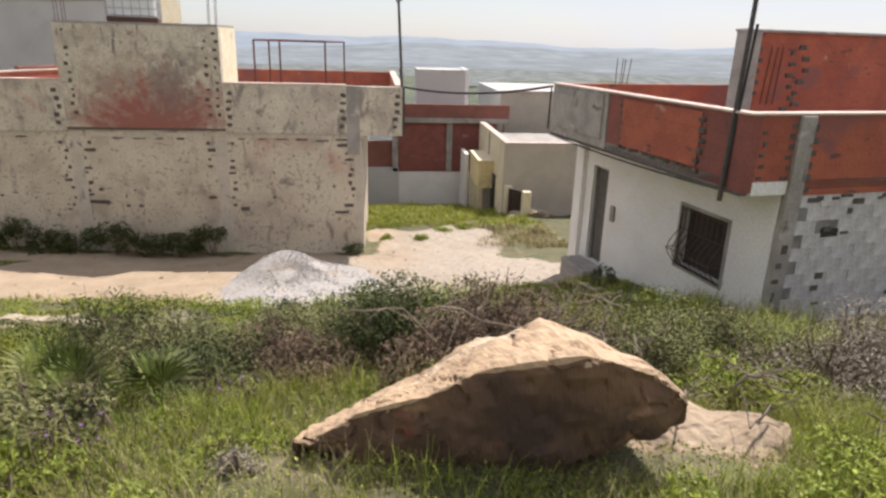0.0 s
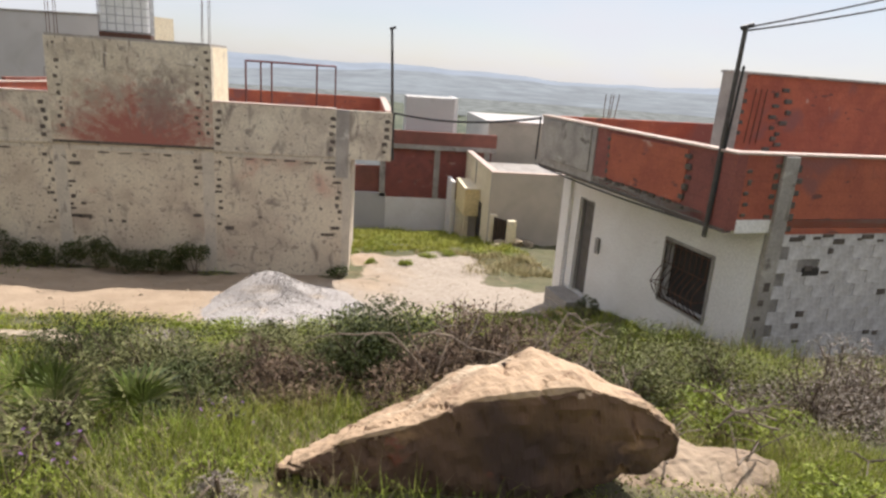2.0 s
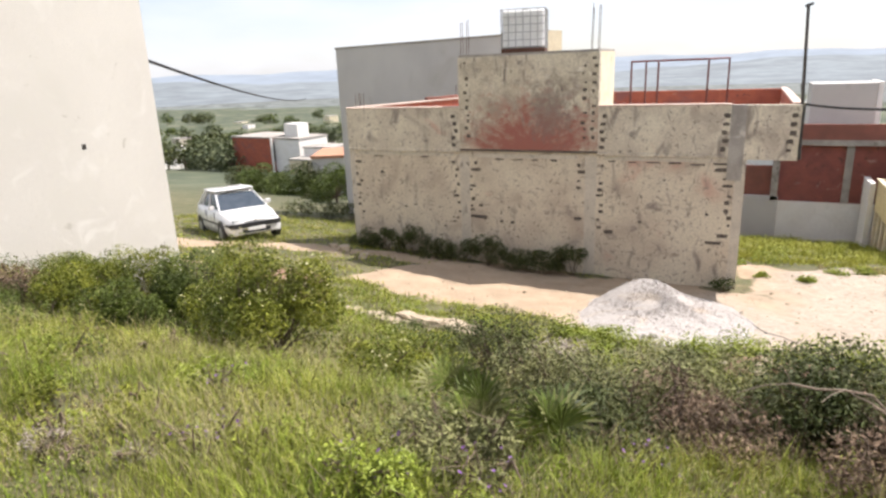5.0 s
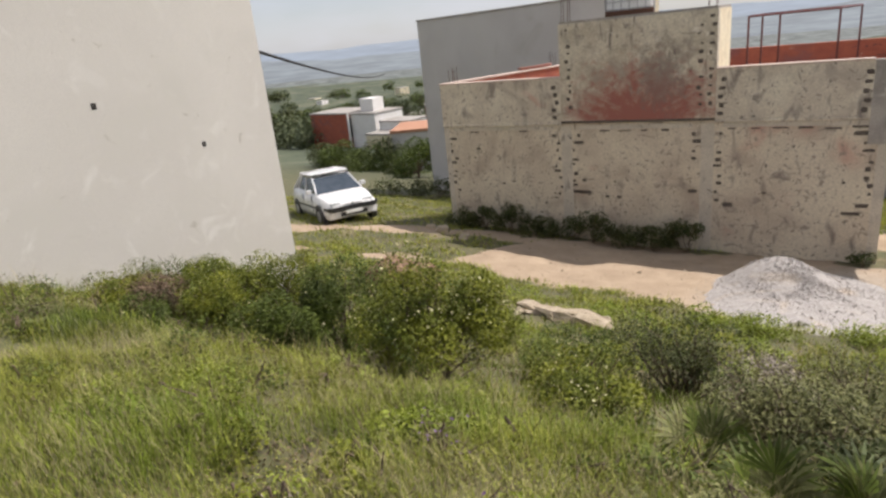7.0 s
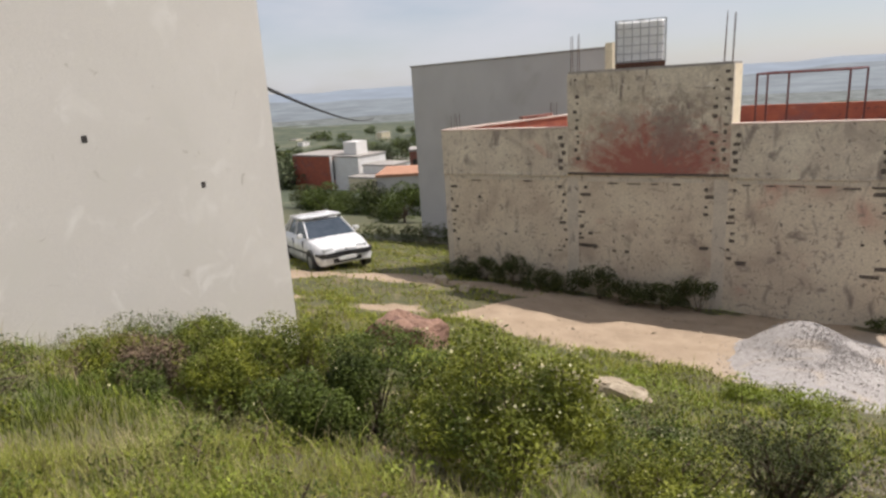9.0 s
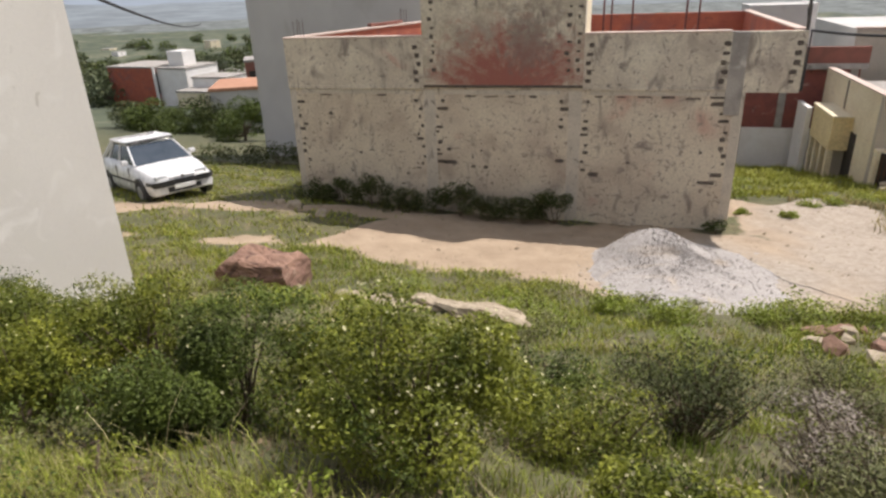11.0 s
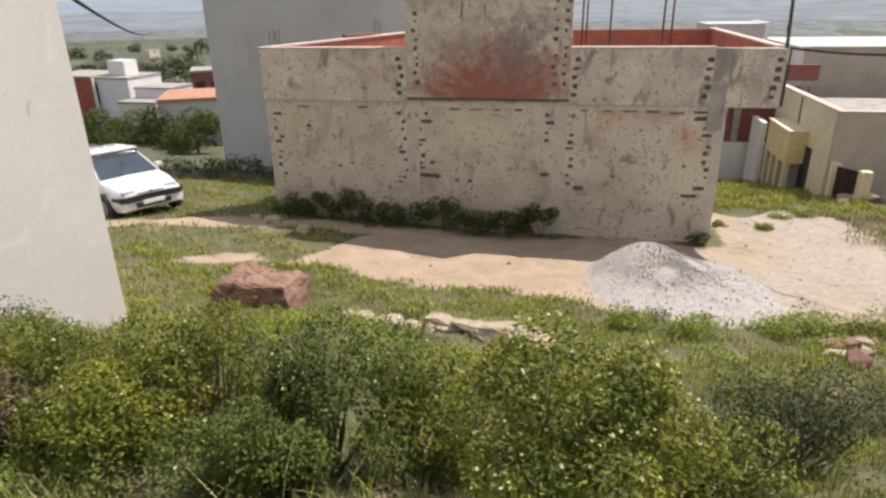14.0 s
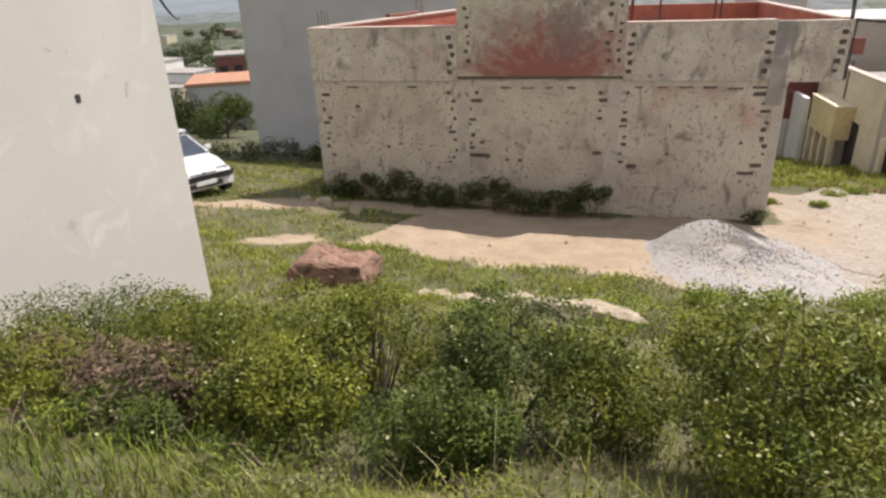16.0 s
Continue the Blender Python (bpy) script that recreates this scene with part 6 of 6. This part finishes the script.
    part("front_bumper", loft([(1.72, 0.80, 0.78, 0.22, 0.50), (1.93, 0.76, 0.74, 0.22, 0.50), (2.0, 0.62, 0.60, 0.26, 0.47)]), M["car"], th)
    part("bumper_strip", loft([(1.70, 0.825, 0.82, 0.43, 0.53), (1.955, 0.78, 0.77, 0.43, 0.53), (2.035, 0.62, 0.61, 0.43, 0.52)]), M["plastic"], th, "black bumper strip")
    part("lower_grille", box((1.96, -0.42, 0.27), (2.008, 0.42, 0.40), 0.01), M["plastic"], th, "dark lower grille")
    part("grille", box((1.90, -0.32, 0.575), (1.965, 0.32, 0.64), 0.01), M["car"], th)
    part("badge", box((1.955, -0.04, 0.585), (1.985, 0.04, 0.655), 0.01), M["hub"], th)
    part("number_plate", box((2.02, -0.26, 0.34), (2.045, 0.26, 0.44), 0.004), M["tank"], th, "plain pale number plate")
    part("wiper", box((0.72, -0.5, 0.935), (0.76, 0.3, 0.965)), M["plastic"], th)


build_car()


# ---- village below ----
def village_house(x, y, z, w, d, h, material, label, wins=2, rz=20.0, roof="concrete"):
    th = thing("village_house", pose(x, y, z, 0, 0, rz), label, "house", "houses in the valley")
    part("shell", box((-w / 2, -d / 2, -6), (w / 2, d / 2, h)), material, th)
    part("parapet", box((-w / 2 - 0.1, -d / 2 - 0.1, h), (w / 2 + 0.1, d / 2 + 0.1, h + 0.25)), M[roof], th)
    for i in range(wins):
        cx = -w / 2 + w * (i + 0.5) / wins
        for zz in ((h - 2.3,) if h < 5 else (h - 2.3, h - 5.2)):
            part("window", box((cx - 0.5, -d / 2 - 0.05, zz), (cx + 0.5, -d / 2 + 0.05, zz + 1.2)), M["dark"], th)
    return th


def along(px_x, px_z, y, d):
    """A spot on the sight line from the last part of the walk through (px_x, 60, px_z), d times as far."""
    e = Vector((-2.96, 1.77, 2.72))
    return e + (Vector((px_x, y, px_z)) - e) * d


p = along(-51.9, -7.3, 60, 1.5)
hs = village_house(p.x, p.y, p.z, 7.5, 9, 4.5, M["brick"], "unfinished red brick house with concrete columns in the valley", 0, 84)
for i in range(5):
    part("column", box((-3.7 + i * 1.75, -4.75, -3), (-3.35 + i * 1.75, -4.505, 4.5)), M["white"], hs)
part("gallery", box((-3.6, -4.62, 0.6), (3.6, -4.503, 3.8)), M["dark"], hs, "dark open gallery")
p = along(-47.7, -7.9, 60, 1.5)
village_house(p.x, p.y, p.z, 7, 8, 5.2, M["white"], "bright white two-storey house in the valley", 0, 84)
part("stair_box", box((-1.5, -2, 5.2), (1.2, 1, 7.6)), M["white"], scene.objects["village_house.001"])
p = along(-43.3, -8.2, 60, 1.45)
village_house(p.x, p.y, p.z, 5, 6, 4.0, M["white"], "small white flat-roofed house in the valley", 1, 86)
p = along(-45.0, -9.3, 60, 1.4)
village_house(p.x, p.y, p.z, 6, 6, 3.5, M["creamwall"], "small cream flat-roofed house in the valley", 1, 86)
p = along(-39.2, -7.9, 60, 0.85)
village_house(p.x, p.y, p.z, 6.5, 6, 1.4, M["greyhouse"], "low grey house with an orange flat roof", 1, 25, "roof_tile")
p = along(-38.4, -5.8, 60, 1.3)
village_house(p.x, p.y, p.z, 3.5, 5, 2.6, M["plaster_red"], "small maroon unfinished house in the valley", 2, 30)
VR = random.Random(12)
for i in range(110):
    a = radians(-62 + 118 * VR.random())
    d = 150 * 6.4 ** VR.random()
    x, y = math.sin(a) * d, math.cos(a) * d
    if -0.28 < a < 0.0 and d < 200:
        continue
    village_house(x, y, gz(x, y), VR.uniform(7, 13), VR.uniform(7, 11), VR.uniform(3.2, 6.5), M[VR.choice(["white", "white", "creamwall", "cream", "greyhouse", "plaster_red"])], "small flat-roofed village house far down the valley", VR.choice([1, 2]), VR.uniform(68, 96))


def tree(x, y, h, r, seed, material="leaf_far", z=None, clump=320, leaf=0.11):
    rng = np.random.default_rng(seed)
    z = gz(x, y) if z is None else z
    th = thing("tree", pose(x, y, z), "dark green rounded tree among the valley houses", "tree", "trees in the valley")
    bm = bmesh.new()
    tube(bm, (0, 0, -0.5), (0.1, 0, h * 0.45), h * 0.035, h * 0.022, 7)
    limbs = []
    for k in range(9):
        a = rng.uniform(0, 6.28)
        e = Vector((math.cos(a) * r * 0.6, math.sin(a) * r * 0.6, h * rng.uniform(0.16, 0.80)))
        tube(bm, (0.1, 0, h * 0.25), e, h * 0.016, h * 0.006, 5)
        limbs.append(e)
    part("trunk", bm, M["twig"], th)
    limbs.append(Vector((0, 0, h * 0.82)))
    cs = []
    for e in limbs:
        d = rng.normal(0, 1, (clump, 3))
        d /= np.linalg.norm(d, axis=1, keepdims=True)
        cs.append(np.array(e) + d * (rng.uniform(0.3, 1, clump) ** 0.4 * r * rng.uniform(0.38, 0.55))[:, None] * np.array((1, 1, 0.75)))
    v, f = leaves_mesh(rng, np.concatenate(cs), r * leaf, r * leaf * 0.7)
    sheet("crown", v.tolist(), f.tolist(), M[material], th)


p = along(-47.9, -3.6, 60, 2.2)
tree(p.x, p.y, 10, 5.0, 1, z=p.z - 8)
p = along(-43.3, -3.4, 60, 2.4)
tree(p.x, p.y, 9, 4.5, 2, z=p.z - 7)
p = along(-53.0, -4.4, 60, 2.3)
tree(p.x, p.y, 8, 5.0, 3, z=p.z - 6)
for i, (a, b, dd, r) in enumerate([(-49.3, -10.6, 0.8, 1.9), (-47.2, -11.0, 0.76, 2.5), (-45.2, -10.3, 0.78, 2.9), (-43.0, -11.0, 0.72, 2.0), (-52.0, -10.2, 0.8, 2.7), (-54.5, -10.2, 0.85, 2.4), (-41.2, -9.8, 0.66, 2.0), (-50.6, -12.0, 0.74, 1.7), (-44.3, -12.0, 0.7, 1.5)]):
    p = along(a, b, 60, dd)
    tree(p.x, p.y, r * 1.8, r, 10 + i, "leaf_dark" if i % 3 == 2 else "leaf_mid", z=min(gz(p.x, p.y), p.z - r * 1.0), clump=700, leaf=0.065)
for i in range(480):
    a = radians(-66 + (44 if i % 4 else 126) * VR.random())
    d = 60 * 15 ** VR.random()
    x, y = math.sin(a) * d, math.cos(a) * d
    if d < (118 if a < -0.32 else 130):
        continue
    grow = 1 + d / 500
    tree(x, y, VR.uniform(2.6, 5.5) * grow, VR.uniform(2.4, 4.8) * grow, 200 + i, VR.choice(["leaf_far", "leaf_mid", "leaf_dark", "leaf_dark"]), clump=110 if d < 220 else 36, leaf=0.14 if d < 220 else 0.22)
